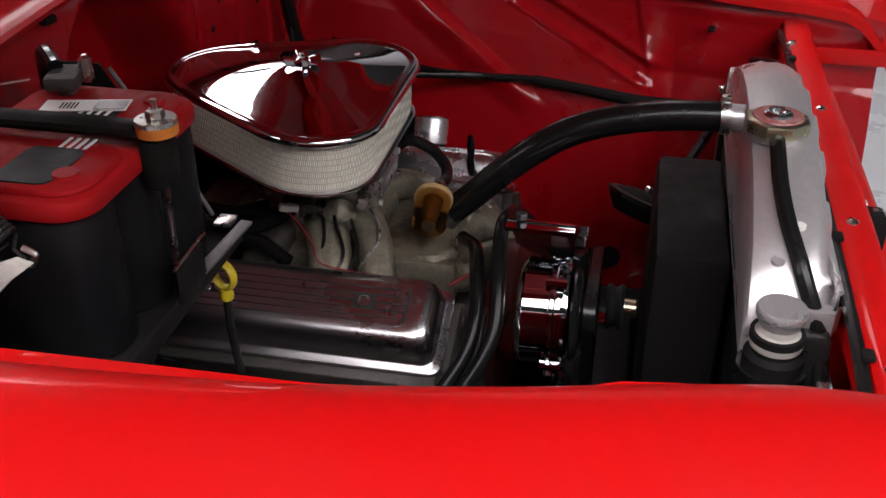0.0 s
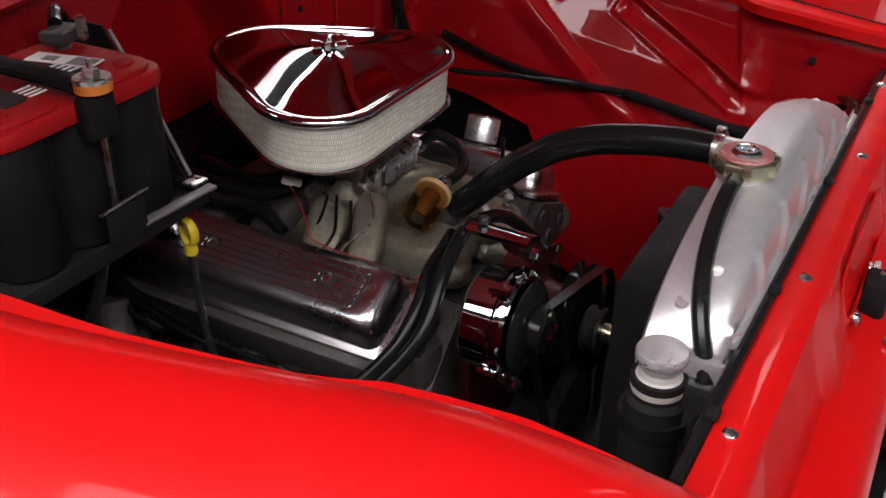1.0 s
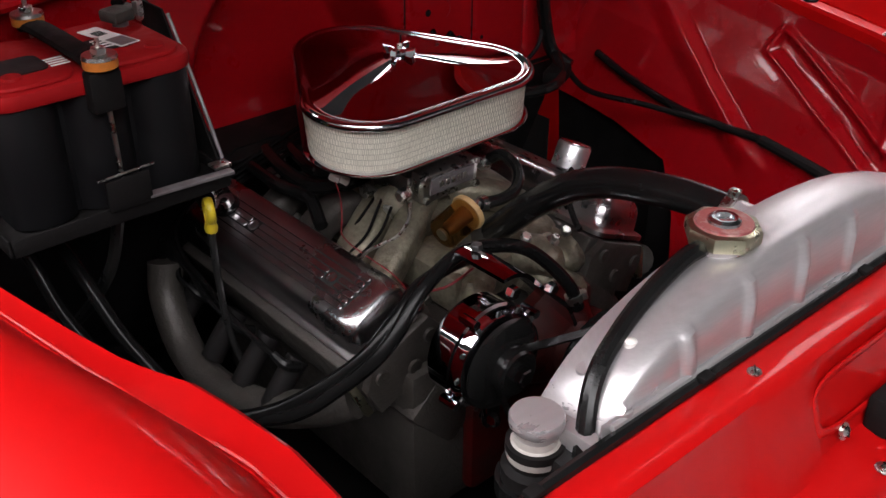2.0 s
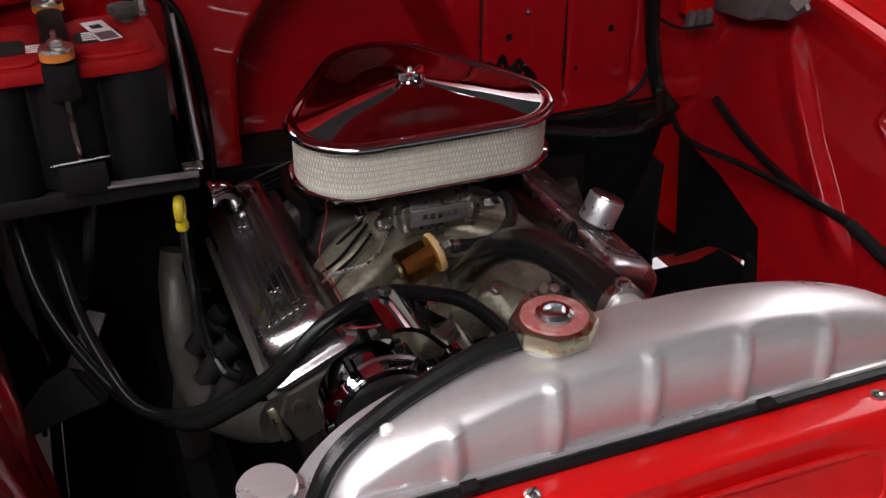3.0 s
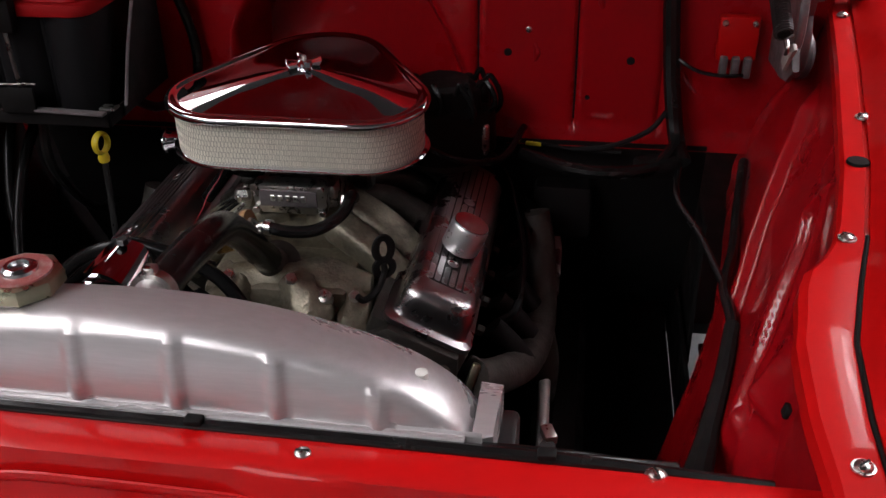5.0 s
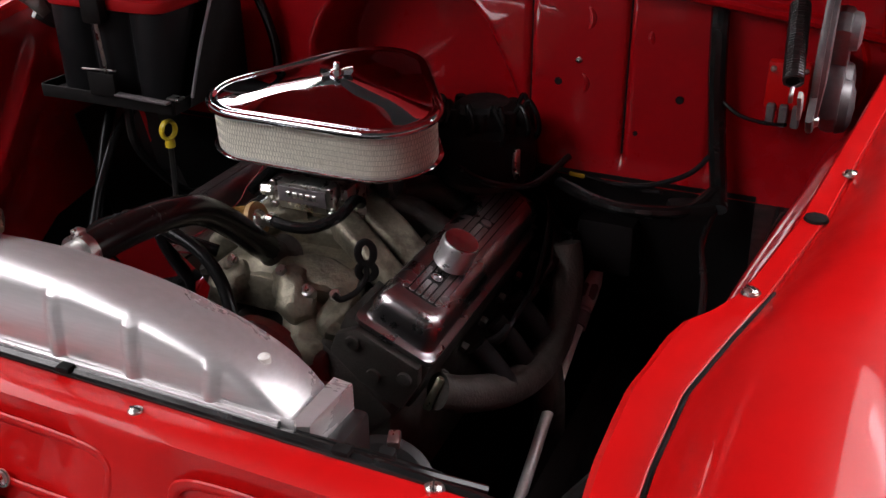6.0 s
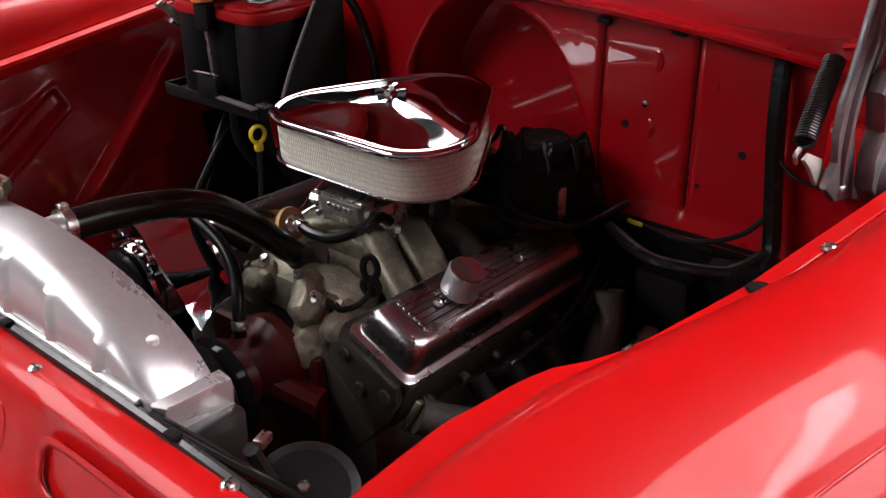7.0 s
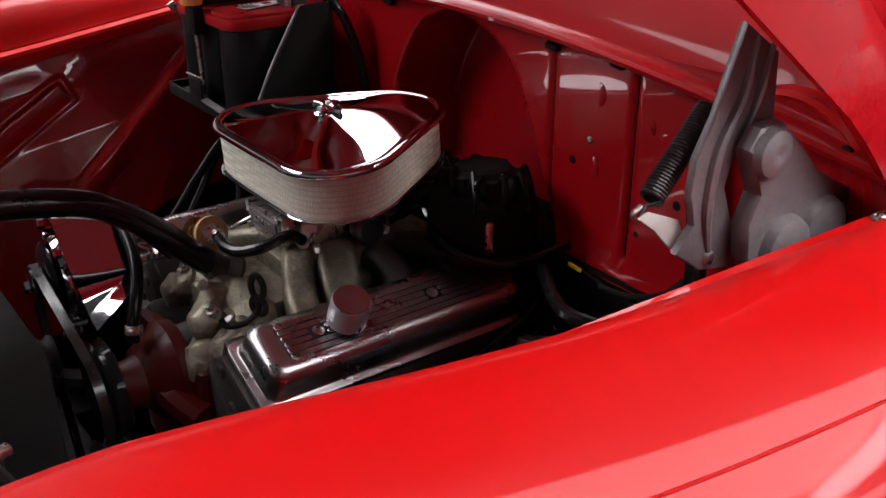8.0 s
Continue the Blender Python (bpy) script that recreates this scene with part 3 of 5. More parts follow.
        tube(arm, [(MID + s * .33, -.30, .60), (MID + s * .50, -.45, .58), (MID + s * .66, -.60, .50)], .022, 8)
        part("control_arm", arm, MATT_BLACK, car)
        part("control_arm", tube(B(), [(MID + s * .33, -.62, .60), (MID + s * .50, -.62, .58), (MID + s * .66, -.62, .50)], .022, 8), MATT_BLACK, car)
        part("tie_rod", tube(B(), [(MID + s * .10, -.36, .55), (MID + s * .62, -.42, .50)], .012, 8), MATT_BLACK, car)
    # unseen cabin top, added to block light from behind: roof on four pillars, windscreen
    part("roof", sheet(B(), lambda x, k: (MID + x, (.98, 1.05, 1.3, 1.8, 2.3, 2.55)[k], (1.63, 1.665, 1.70, 1.71, 1.69, 1.62)[k] - .10 * (x / .66) ** 4), steps(-.66, .66, 16), range(6), -.02), RED, car)
    for s in (1, -1):
        part("windscreen_pillar", tube(B(), [(MID + s * .70, .50, 1.34), (MID + s * .68, .75, 1.46), (MID + s * .63, 1.0, 1.60)], .028, 10), RED, car)
        part("rear_pillar", tube(B(), [(MID + s * .84, 2.62, 1.18), (MID + s * .74, 2.58, 1.42), (MID + s * .62, 2.50, 1.60)], .05, 10), RED, car)
    glass = part("windscreen", sheet(B(), lambda x, k: (MID + x, (.46, .74, 1.0)[k] + .12 * (1 - (x / .66) ** 2) * -.4, (1.395, 1.51, 1.62)[k]), steps(-.65, .65, 12), range(3), .004), GLASS, car, "clear curved windscreen glass")
    glass.visible_shadow = False
    part("crossmember", rbox(B(), (.76, .12, .10), at(MID, -.42, .52), .02), MATT_BLACK, car)
    return car


car = body()


# ---- radiator ----
def tank_z(x):
    return 1.122 - .062 * (abs(x) / .30) ** 2.2 - .030 * (abs(x) / .318) ** 12


def radiator():
    rad = thing("radiator", "brushed aluminium radiator with an arched ribbed top tank and black core", "radiator", (0, -.615, .5))
    ribs = [-.295, -.207, -.118, -.029, .061, .150, .238]
    xs = sorted(set([round(v, 4) for v in steps(-.318, .318, 159)]))
    rings = []
    ends = [(-.326, .55), (-.325, .85), (-.322, .96)] + [(x, 1.0) for x in xs] + [(.322, .96), (.325, .85), (.326, .55)]
    for x, k in ends:
        zt = tank_z(x)
        zt = 1.0 + (zt - 1.0) * k
        rb = sum(math.exp(-((x - r) / .0075) ** 4) for r in ribs)
        yf, yb, b = -.654, -.576, .012
        tilt = -.016 * x
        pts = [(yb, .965), (yb, zt - .004 - b), (yb - b * .3, zt - .004 - b * .3), (yb - b, zt - .004), (yb - .03, zt + .001), (yf + .022, zt + .002), (yf + .012, zt), (yf + .004, zt - .004)]
        fr = [(yf - .001 - .003 * rb, zt - .011 + .002 * rb), (yf - .004 - .006 * rb, zt - .028), (yf - .006 - .006 * rb, max(1.050, zt - .06)), (yf - .008 - .0045 * rb, 1.047)]
        low = [(yf - .008, 1.018), (yf + .0, 1.01), (yf + .0, .965)]
        rings.append([(x, y + tilt, z) for y, z in pts + fr + low])
    part("top_tank", loft(B(), rings), BRUSHED, rad)
    part("tank_flange", tube(B(), [(-.316, -.6585, 1.0445), (0, -.6645, 1.0455), (.312, -.669, 1.0445)], .0042, 8, flat=.8), BRUSHED, rad)
    # core with fins
    part("core", rbox(B(), (.63, .055, .46), at(0, -.615, .735), .004), MATT_BLACK, rad)
    for s in (-1, 1):
        part("side_bracket", rbox(B(), (.035, .075, .50), at(s * .335, -.617, .76), .006), BLACK, rad)
    part("end_block", prism(B(), [(.316, -.664), (.3345, -.656), (.337, -.583), (.316, -.580)], 1.0, 1.040, Matrix(), .004), BRUSHED, rad)
    part("end_block", prism(B(), [(-.333, -.655), (-.316, -.664), (-.316, -.585), (-.333, -.59)], 1.0, 1.03, Matrix(), .004), BRUSHED, rad)
    for x, y in ((-.25, -.621), (.268, -.620)):
        part("boss", lathe(B(), [(0, -.004), (.0065, -.004), (.006, .003), (.003, .005), (0, .005)], at(x, y, tank_z(x) + .001), 12), WHITE_PLASTIC, rad, "small bright rivet")
    for x in (-.285,):
        part("dimple", lathe(B(), [(0, -.002), (.008, -.002), (.007, .002), (0, .002)], at(x, -.60, tank_z(x) - .001, 0, -20 if x < 0 else 20), 12), BRUSHED, rad)
    # filler neck
    part("filler_neck", lathe(B(), [(0, -.03), (.024, -.03), (.024, -.002), (.030, 0), (.030, .008), (0, .008)], at(-.096, -.603, 1.113), 24), BRUSHED, rad)
    part("outlet_neck", lathe(B(), [(0, 0), (.0175, 0), (.0175, .05), (0, .05)], axis((.002, -.592, 1.092), (.002, -.53, 1.093)), 20), BRUSHED, rad)
    # electric fan box behind the core
    part("fan_box", rbox(B(), (.30, .095, .38), at(.02, -.530, .77), .012), MATT_BLACK, rad, "black fan housing behind the core")
    oc = [(.0375 * math.cos(math.pi / 8 + math.pi / 4 * i), .0375 * math.sin(math.pi / 8 + math.pi / 4 * i)) for i in range(8)]
    cap = part("radiator_cap", prism(B(), oc, 1.121, 1.138, at(-.096, -.603, 0), .004), GOLD_ZINC, rad, "eight-sided yellow zinc cap with a faded red top")
    part("sticker", lathe(B(), [(0, 0), (.029, 0), (.028, .0018), (0, .0018)], at(-.096, -.603, 1.1382), 28), CAP_RED, cap, "faded red round sticker")
    part("rivet", lathe(B(), [(0, 0), (.0170, 0), (.0160, .003), (.0125, .0055), (.0095, .005), (.0080, .001), (0, .001)], at(-.096, -.603, 1.1395), 24), SATIN, cap, "bright hollow rivet")
    # overflow hose along the tank's slope
    ho = thing("overflow_hose", "thin black overflow hose from the radiator cap to the reservoir", "hose", (-.2, -.62, 1.1))
    part("hose", tube(B(), [(-.122, -.602, 1.122), (-.155, -.601, 1.119), (-.20, -.602, 1.1045), (-.25, -.608, 1.085), (-.298, -.621, 1.059), (-.335, -.644, 1.0), (-.372, -.652, .93), (-.40, -.656, .86)], .0090, 10), RUBBER, ho)
    part("nipple", tube(B(), [(-.10, -.603, 1.124), (-.13, -.602, 1.122)], .006, 10), BRUSHED, ho, "bare metal nipple")
    ov = thing("overflow_reservoir", "round aluminium-capped overflow reservoir beside the radiator", "reservoir", (-.346, -.602, .80))
    part("body", lathe(B(), [(0, .80), (.030, .80), (.030, .985), (.024, .99), (.024, 1.0), (.027, 1.004), (.027, 1.012), (0, 1.012)], at(-.346, -.602, 0), 24), MATT_BLACK, ov)
    part("neck", lathe(B(), [(0, -.004), (.0255, -.004), (.0268, .002), (.0262, .008), (.0205, .014), (.0195, .022), (0, .022)], at(-.346, -.602, 1.0), 24), PALE_PRIMER, ov, "yellowed plastic neck")
    part("cap", lathe(B(), [(0, -.004), (.0195, -.004), (.0225, .004), (.0248, .008), (.0250, .0145), (.0235, .0172), (0, .018)], at(-.346, -.602, 1.024), 28), BRUSHED, ov, "plain aluminium cap")
    cl = thing("hose_clamp_bracket", "black bracket clamp round the overflow reservoir", "bracket", (-.35, -.60, .9))
    part("band", lathe(B(), [(.0305, 0), (.035, 0), (.035, .016), (.0305, .016)], at(-.346, -.602, .955), 24), RUBBER, cl)
    part("screw", hexnut(B(), .006, .012, axis((-.36, -.645, .963), (-.36, -.66, .963))), ZINC, cl)
    # rubber seal between tank and support
    se = thing("rubber_seal", "black rubber sealing strip between radiator and support", "seal", (0, -.67, 1.02))
    for x in (-.42, -.2, .08, .38):
        part("clip", rbox(B(), (.016, .012, .006), at(x, -.674 - .014 * x, 1.046), .002), MATT_BLACK, se)
    part("strip", tube(B(), [(-.50, -.662, 1.030), (-.33, -.666, 1.039), (0, -.6715, 1.040), (.30, -.676, 1.040), (.42, -.678, 1.038), (.56, -.679, 1.030)], .0068, 8, flat=.9), RUBBER, se)


radiator()


def seal_cable():
    c = thing("wiring_cable", "black cable lying along the seal beside the radiator", "cable", (.3, -.66, 1.02))
    part("cable", tube(B(), [(.14, -.672, 1.028), (.22, -.669, 1.033), (.30, -.668, 1.034), (.36, -.662, 1.030), (.42, -.650, 1.018), (.46, -.62, .985), (.50, -.60, .94)], .0065, 8), HOSE_RUBBER, c)
    part("cable", tube(B(), [(.24, -.671, 1.034), (.31, -.672, 1.037), (.37, -.667, 1.032), (.43, -.655, 1.022), (.49, -.63, 1.0)], .005, 8), RUBBER, c)


seal_cable()


# ---- engine ----
def bank(s):
    """Local axes of a cylinder bank: x outwards along the cover, y to the rear, z off the cover."""
    a = radians(-24) * s
    return Matrix.Translation(((.2085, -.263, .8555) if s > 0 else (-.2125, -.242, .8625))) @ Matrix.Rotation(-a, 4, "Y")


def rounded_rect(x0, x1, y0, y1, r, n=5):
    pts = []
    for cx, cy, a0 in ((x1 - r, y1 - r, 0), (x0 + r, y1 - r, 90), (x0 + r, y0 + r, 180), (x1 - r, y0 + r, 270)):
        for i in range(n + 1):
            a = radians(a0 + 90 * i / n)
            pts.append((cx + r * math.cos(a), cy + r * math.sin(a)))
    return pts


def valve_cover(s, eng):
    m = bank(s)
    L, w = .445, .062
    rings = []
    for ins, z, r in ((0, 0, .016), (0, .007, .016), (.003, .009, .016), (.0085, .0095, .016), (.0105, .012, .016), (.011, .026, .018), (.012, .040, .020), (.015, .049, .022), (.0195, .0545, .024),
                      (.025, .0575, .026), (.031, .0585, .026)):
        rings.append([m @ Vector((x, y, z)) for x, y in rounded_rect(-w + ins, w - ins, ins, L - ins, r)])
    c = part("valve_cover", loft(B(), rings), POLISHED, eng, "dull polished finned aluminium valve cover", angle=50)
    part("fin_field", prism(B(), rounded_rect(-.030, .030, .045, .405, .01, 4), .0578, .0588, m, .0004, 1), GROOVE, c, "dark field between the fins")
    for i in range(6):
        x = -.0255 + i * .0102
        spans = [(.048, .402)] if i in (0, 1, 4, 5) else [(.048, .088), (.112, .274), (.297, .402)]
        for y0, y1 in spans:
            part("fin", prism(B(), rounded_rect(x - .0040, x + .0040, y0, y1, .003, 2), .0585, .0602, m, .0005, 1), POLISHED, c)
    for y in (.10, .285):
        part("pad", lathe(B(), [(0, 0), (.0085, 0), (.0085, .0022), (.0065, .0026), (.0055, .0012), (0, .0012)], m @ at(0, y, .0588), 16), POLISHED, c)
    return c


def box_tube(bm, pts, w, h):
    """A duct of rounded-square section along a path, its width kept level."""
    pts = [Vector(p) for p in smooth_path(pts, 5)]
    rings = []
    for i, p in enumerate(pts):
        d = (pts[min(i + 1, len(pts) - 1)] - pts[max(i - 1, 0)]).normalized()
        a = d.cross(Vector((0, 0, 1))).normalized()
        b = a.cross(d)
        rings.append([p + a * u + b * v for u, v in rounded_rect(-w / 2, w / 2, -h / 2, h / 2, .014, 4)])
    return loft(bm, rings)


def lump(bm, p, q, r, k):
    """A rough cast knuckle from p to q, uneven all round."""
    m, l = axis(p, q), (Vector(q) - Vector(p)).length
    rings = []
    for z in (-.5, -.44, -.3, -.12, 0, .15, .3, .45, .6, .75, .88, .97, 1.0):
        g = r * (1 - .55 * max(0.0, (z - .55) / .45) ** 3) * (math.sqrt(max(0.0, 1 - (z / .52) ** 2)) + .05 if z < 0 else 1.05)
        ring = []
        for t in range(20):
            a = 2 * math.pi * t / 20
            u = 1 + .10 * math.sin(3 * a + 5 * z + k) + .07 * math.sin(5 * a - 9 * z + 2 * k) + .05 * math.sin(14 * z + 2 * a + 3 * k)
            ring.append(m @ Vector((g * u * math.cos(a), g * u * math.sin(a), z * (l if z > 0 else 1.6 * r))))
        rings.append(ring)
    return loft(bm, rings)


def engine():
    eng = thing("engine", "old V8 engine with polished valve covers, grimy castings and red-painted front", "engine", (0, -.05, .45))
    part("block", rbox(B(), (.42, .50, .26), at(0, -.02, .68), .02), CAST_DARK, eng)
    part("oil_pan", rbox(B(), (.26, .46, .16), at(0, -.02, .50), .03), MATT_BLACK, eng)
    for s in (1, -1):
        m = bank(s)
        L = .445
        bm = B()
        prism(bm, rounded_rect(-.075, .062, .005, L - .005, .006, 2), -.085, -.003, m, .004)
        part("cylinder_head", bm, CAST_DARK, eng)
        for i in range(6):
            part("head_bolt", hexnut(B(), .009, .012, m @ at(.072, .04 + i * .075, -.03, 0, 90)), CAST_DARK, eng)
        valve_cover(s, eng)
        # exhaust manifold: four stubs into a sweeping log
        o = m.translation
        run = [(s * .272, o.y + .012, .790), (s * .30, o.y + .05, .768), (s * .332, o.y + .14, .730), (s * .345, o.y + .25, .710), (s * .345, o.y + .33, .730), (s * .337, o.y + .385, .79), (s * .325, o.y + .40, .84)]
        man = part("exhaust_manifold", tube(B(), run, .026, 14), CAST_DARK, eng, "brown-grey cast exhaust manifold")
        for k in (.12, .19, .27, .37):
            p = Vector((s * .285, o.y + k, .80))
            q = Vector((s * .335, o.y + k, .742))
            # flat black, so that the ports hardly show beside the log
            part("port", tube(B(), [p, (p + q) / 2 + Vector((0, 0, .004)), q], .0165, 12), MATT_BLACK, man, "flat black exhaust port")
        part("flange", rbox(B(), (.012, .012, .05), at(s * .268, o.y + .008, .788, -20, 20 * s), .003), GOLD_ZINC, man, "yellowed flange")
        part("down_pipe", tube(B(), [(s * .345, o.y + .25, .712), (s * .355, o.y + .25, .65), (s * .35, o.y + .28, .55)], .026, 12), CAST_DARK, man)
    # intake manifold with runners
    part("valley", rbox(B(), (.20, .42, .06), at(0, -.02, .865), .012), CAST, eng)
    part("plenum", prism(B(), rounded_rect(-.075, .075, -.115, .10, .03, 4), .88, .925, Matrix(), .008), CAST, eng)
    for s in (1, -1):
        # boxy front runners, a wide and a narrow one, then the shade-darkened rear pair
        part("runner", box_tube(B(), [(s * .025, -.075, .925), (s * .06, -.098, .922), (s * .105, -.122, .905), (s * .142, -.133, .878), (s * .178, -.137, .845)], .047, .042), CAST, eng)
        part("runner", box_tube(B(), [(s * .03, -.02, .925), (s * .07, -.040, .922), (s * .115, -.060, .905), (s * .15, -.070, .878), (s * .182, -.073, .845)], .058, .042), CAST, eng)
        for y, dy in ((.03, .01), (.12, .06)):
            part("runner", box_tube(B(), [(s * .04, y - dy, .900), (s * .10, y, .900), (s * .15, y + dy * .15, .875), (s * .185, y + dy * .2, .85)], .05, .045), CAST_DARK, eng, "rear runner with shade put into its dark colour")
    part("front_casting", lump(B(), (-.07, -.195, .872), (.125, -.185, .880), .034, 1.0), CAST, eng)
    part("thermostat_housing", lathe(B(), [(0, 0), (.036, 0), (.036, .006), (.030, .010), (.022, .018), (.0185, .05), (0, .05)], axis((-.010, -.178, .899), (-.0105, -.205, .926)), 20), CAST_DARK, eng)
    # front cover and water pump, painted red
    part("front_cover", rbox(B(), (.24, .03, .26), at(0, -.275, .70), .012), RED_OLD, eng, "red-painted timing cover")
    for s in (1, -1):
        m = bank(s)
        part("head_end", prism(B(), [(-.070, -.078), (.055, -.082), (.060, -.03), (.05, -.004), (-.05, -.004), (-.072, -.03)], -.004, .012, m @ at(0, .004, 0, 90), .003), CAST_DARK, eng)
        for x, z in ((-.045, -.025), (.0, -.055), (.04, -.03)):
            part("plug", lathe(B(), [(0, 0), (.011, 0), (.010, .004), (.006, .005), (0, .003)], m @ at(x, -.0085, z, 90), 14), CAST_DARK, eng)
        part("deck", rbox(B(), (.15, .10, .11), at(s * .125, -.225, .755, 0, 42 * s), .012), CAST_DARK, eng)
    for p, q, r, k in (((.03, -.215, .89), (.075, -.262, .86), .026, 2.0), ((.105, -.205, .868), (.118, -.262, .842), .024, 3.1), ((.06, -.22, .845), (.095, -.285, .80), .034, 4.7), ((-.05, -.215, .88), (-.085, -.25, .855), .025, 5.3)):
        part("casting", lump(B(), p, q, r, k), CAST, eng)
    part("sender", lathe(B(), [(0, 0), (.010, 0), (.009, .012), (.005, .014), (.005, .022), (0, .022)], at(.075, -.238, .888, 30), 14), ZINC, eng, "small bright sender")
    for x, y, z in ((.028, -.232, .911), (-.06, -.222, .905), (.112, -.232, .890)):
        part("bolt", hexnut(B(), .008, .010, at(x, y, z, 25)), ZINC, eng)
    pump = part("water_pump", lathe(B(), [(0, 0), (.075, 0), (.078, .02), (.06, .045), (.04, .06), (.03, .10), (0, .10)], axis((.02, -.28, .79), (.02, -.4, .79)), 24), RED_OLD, eng, "red-painted water pump")
    part("pump_arm", tube(B(), [(.02, -.31, .79), (.07, -.31, .78), (.12, -.29, .76)], .025, 10), RED_OLD, pump)
    part("pump_arm", tube(B(), [(.02, -.31, .79), (-.05, -.31, .78), (-.10, -.29, .76)], .025, 10), RED_OLD, pump)
    part("pulley", lathe(B(), [(0, 0), (.07, 0), (.078, .004), (.066, .012), (.078, .022), (.07, .026), (.03, .02), (0, .02)], axis((.02, -.375, .79), (.02, -.5, .79)), 28), GLOSS_BLACK, eng, "gloss black pulley")
    part("crank_pulley", lathe(B(), [(0, 0), (.08, 0), (.09, .004), (.076, .014), (.09, .026), (.08, .03), (0, .02)], axis((0, -.375, .60), (0, -.5, .60)), 28), BLACK, eng)
    return eng


eng = engine()


def air_cleaner():
    ac = thing("air_cleaner", "rounded triangular air cleaner with a chrome lid and white pleated filter", "air cleaner", (0, .02, 1.02))
    cs = ((.097, -.047, .087), (0, .086, .102), (-.097, -.047, .087))
    tip = Matrix.Translation((0, -.14, 1.0925)) @ Matrix.Rotation(radians(3.6), 4, "X") @ Matrix.Translation((0, .14, -1.085))

    def outline(d):
        pts = []
        n = len(cs)
        for k in range(n):
            (xa, ya, ra), (xb, yb, rb), (xc, yc, rc) = cs[k - 1], cs[k], cs[(k + 1) % n]

            def out(x0, y0, r0, x1, y1, r1):
                dx, dy = x1 - x0, y1 - y0
                dist = math.hypot(dx, dy)
                return math.atan2(dy, dx) - math.acos((r0 - r1) / dist)
            a0, a1 = out(xa, ya, ra, xb, yb, rb), out(xb, yb, rb, xc, yc, rc)
            while a1 < a0:
                a1 += 2 * math.pi
            for i in range(15):
                a = a0 + (a1 - a0) * i / 14
                pts.append((xb + (rb + d) * math.cos(a), yb + (rb + d) * math.sin(a)))
        out_ = []
        for k in range(3):
            out_ += pts[15 * k:15 * k + 15]
            p, q = pts[15 * k + 14], pts[(15 * k + 15) % 45]
            out_ += [(p[0] + (q[0] - p[0]) * i / 12, p[1] + (q[1] - p[1]) * i / 12) for i in range(1, 12)]
        return out_

    def dense(pts, step=.0022):
        out = []
        for i, p in enumerate(pts):
            q = pts[(i + 1) % len(pts)]
            n = max(1, int(math.dist(p, q) / step))
            out += [(p[0] + (q[0] - p[0]) * k / n, p[1] + (q[1] - p[1]) * k / n) for k in range(n)]
        return out
    lid = []
    for d, z in ((-.006, 1.0765), (.001, 1.0765), (.0035, 1.079), (.0035, 1.083), (.001, 1.087), (-.004, 1.0885), (-.009, 1.0865), (-.012, 1.0852), (-.016, 1.0858)):
        lid.append([(x, y, z) for x, y in outline(d)])
    base = lid[-1]
    cx, cy = 0.0, .02
    # a shallow cone round the stud that runs out into the rim
    for k in (.975, .945, .91, .87, .82, .76, .69, .61, .52, .43, .34, .25, .17, .1, .04):
        ring = []
        w = max(0.0, min(1.0, (k - .5) / .5))
        w = w * w * (3 - 2 * w)
        for x, y, _ in base:
            r = math.hypot(x * k, y * k)
            cone = max(0.0, .0262 * (1 - (r * r + .0001) ** .5 / .185)) * (1 - w)
            ring.append((x * k, y * k, 1.0858 + .25 * cone + .75 * .0250 * (1 - (k * k + .006) ** .5 / 1.003)))
        lid.append(ring)
    part("lid", loft(B(), lid), CHROME, ac, "mirror chrome lid", angle=60)
    # pleats: a fine zigzag wall
    ol = dense(outline(-.007))
    wall = []
    for z in (1.0140, 1.0150, 1.0755, 1.0765):
        ring = []
        for i, (x, y) in enumerate(ol):
            o = -.0016 if i % 2 else 0.0
            nx, ny = x - cx, y - cy
            l = math.hypot(nx, ny)
            ring.append((x + nx / l * o, y + ny / l * o, z))
        wall.append(ring)
    fl = part("filter", loft(B(), wall), MESH, ac, "white pleated filter behind fine mesh", angle=180)
    run = [0.0]
    for p, q in zip(ol, ol[1:]):
        run.append(run[-1] + math.dist(p, q))
    uv = fl.data.uv_layers.new(name="wrap")
    n = len(ol)
    for lp in fl.data.loops:
        v = lp.vertex_index
        uv.data[lp.index].uv = (run[v % n], fl.data.vertices[v].co.z)
    low = [[(x, y, z) for x, y in outline(d)] for d, z in ((-.06, 1.003), (-.02, 1.003), (-.008, 1.006), (-.001, 1.0095), (.0005, 1.0125), (-.002, 1.0145), (-.01, 1.0145))]
    part("base", loft(B(), low), CHROME, ac, "chrome base pan", angle=60)
    nut = part("wing_nut", lathe(B(), [(0, 0), (.017, 0), (.0165, .003), (.010, .005), (.009, .009), (.012, .011), (.012, .015), (.008, .018), (0, .019)], at(0, 0, 1.115), 18), CHROME, ac, "chrome wing nut")
    for a in (28, 118, 208, 298):
        m = at(0, 0, 1.124, 0, 0, a) @ Matrix.Scale(1.1, 4)
        part("wing", prism(B(), [(.002, -.005), (.010, -.005), (.019, -.001), (.0235, .005), (.022, .011), (.014, .010), (.002, .006)], -.004, .004, m @ at(0, 0, 0, 90), .001, 1), CHROME, nut)
    part("stud", lathe(B(), [(0, 0), (.0036, 0), (.0036, .006), (0, .007)], at(0, 0, 1.133), 10), ZINC, nut)
    for ob in ac.children_recursive:
        if ob.name.split(".")[0] in ("lid", "filter", "base"):
            ob.data.transform(tip)


air_cleaner()


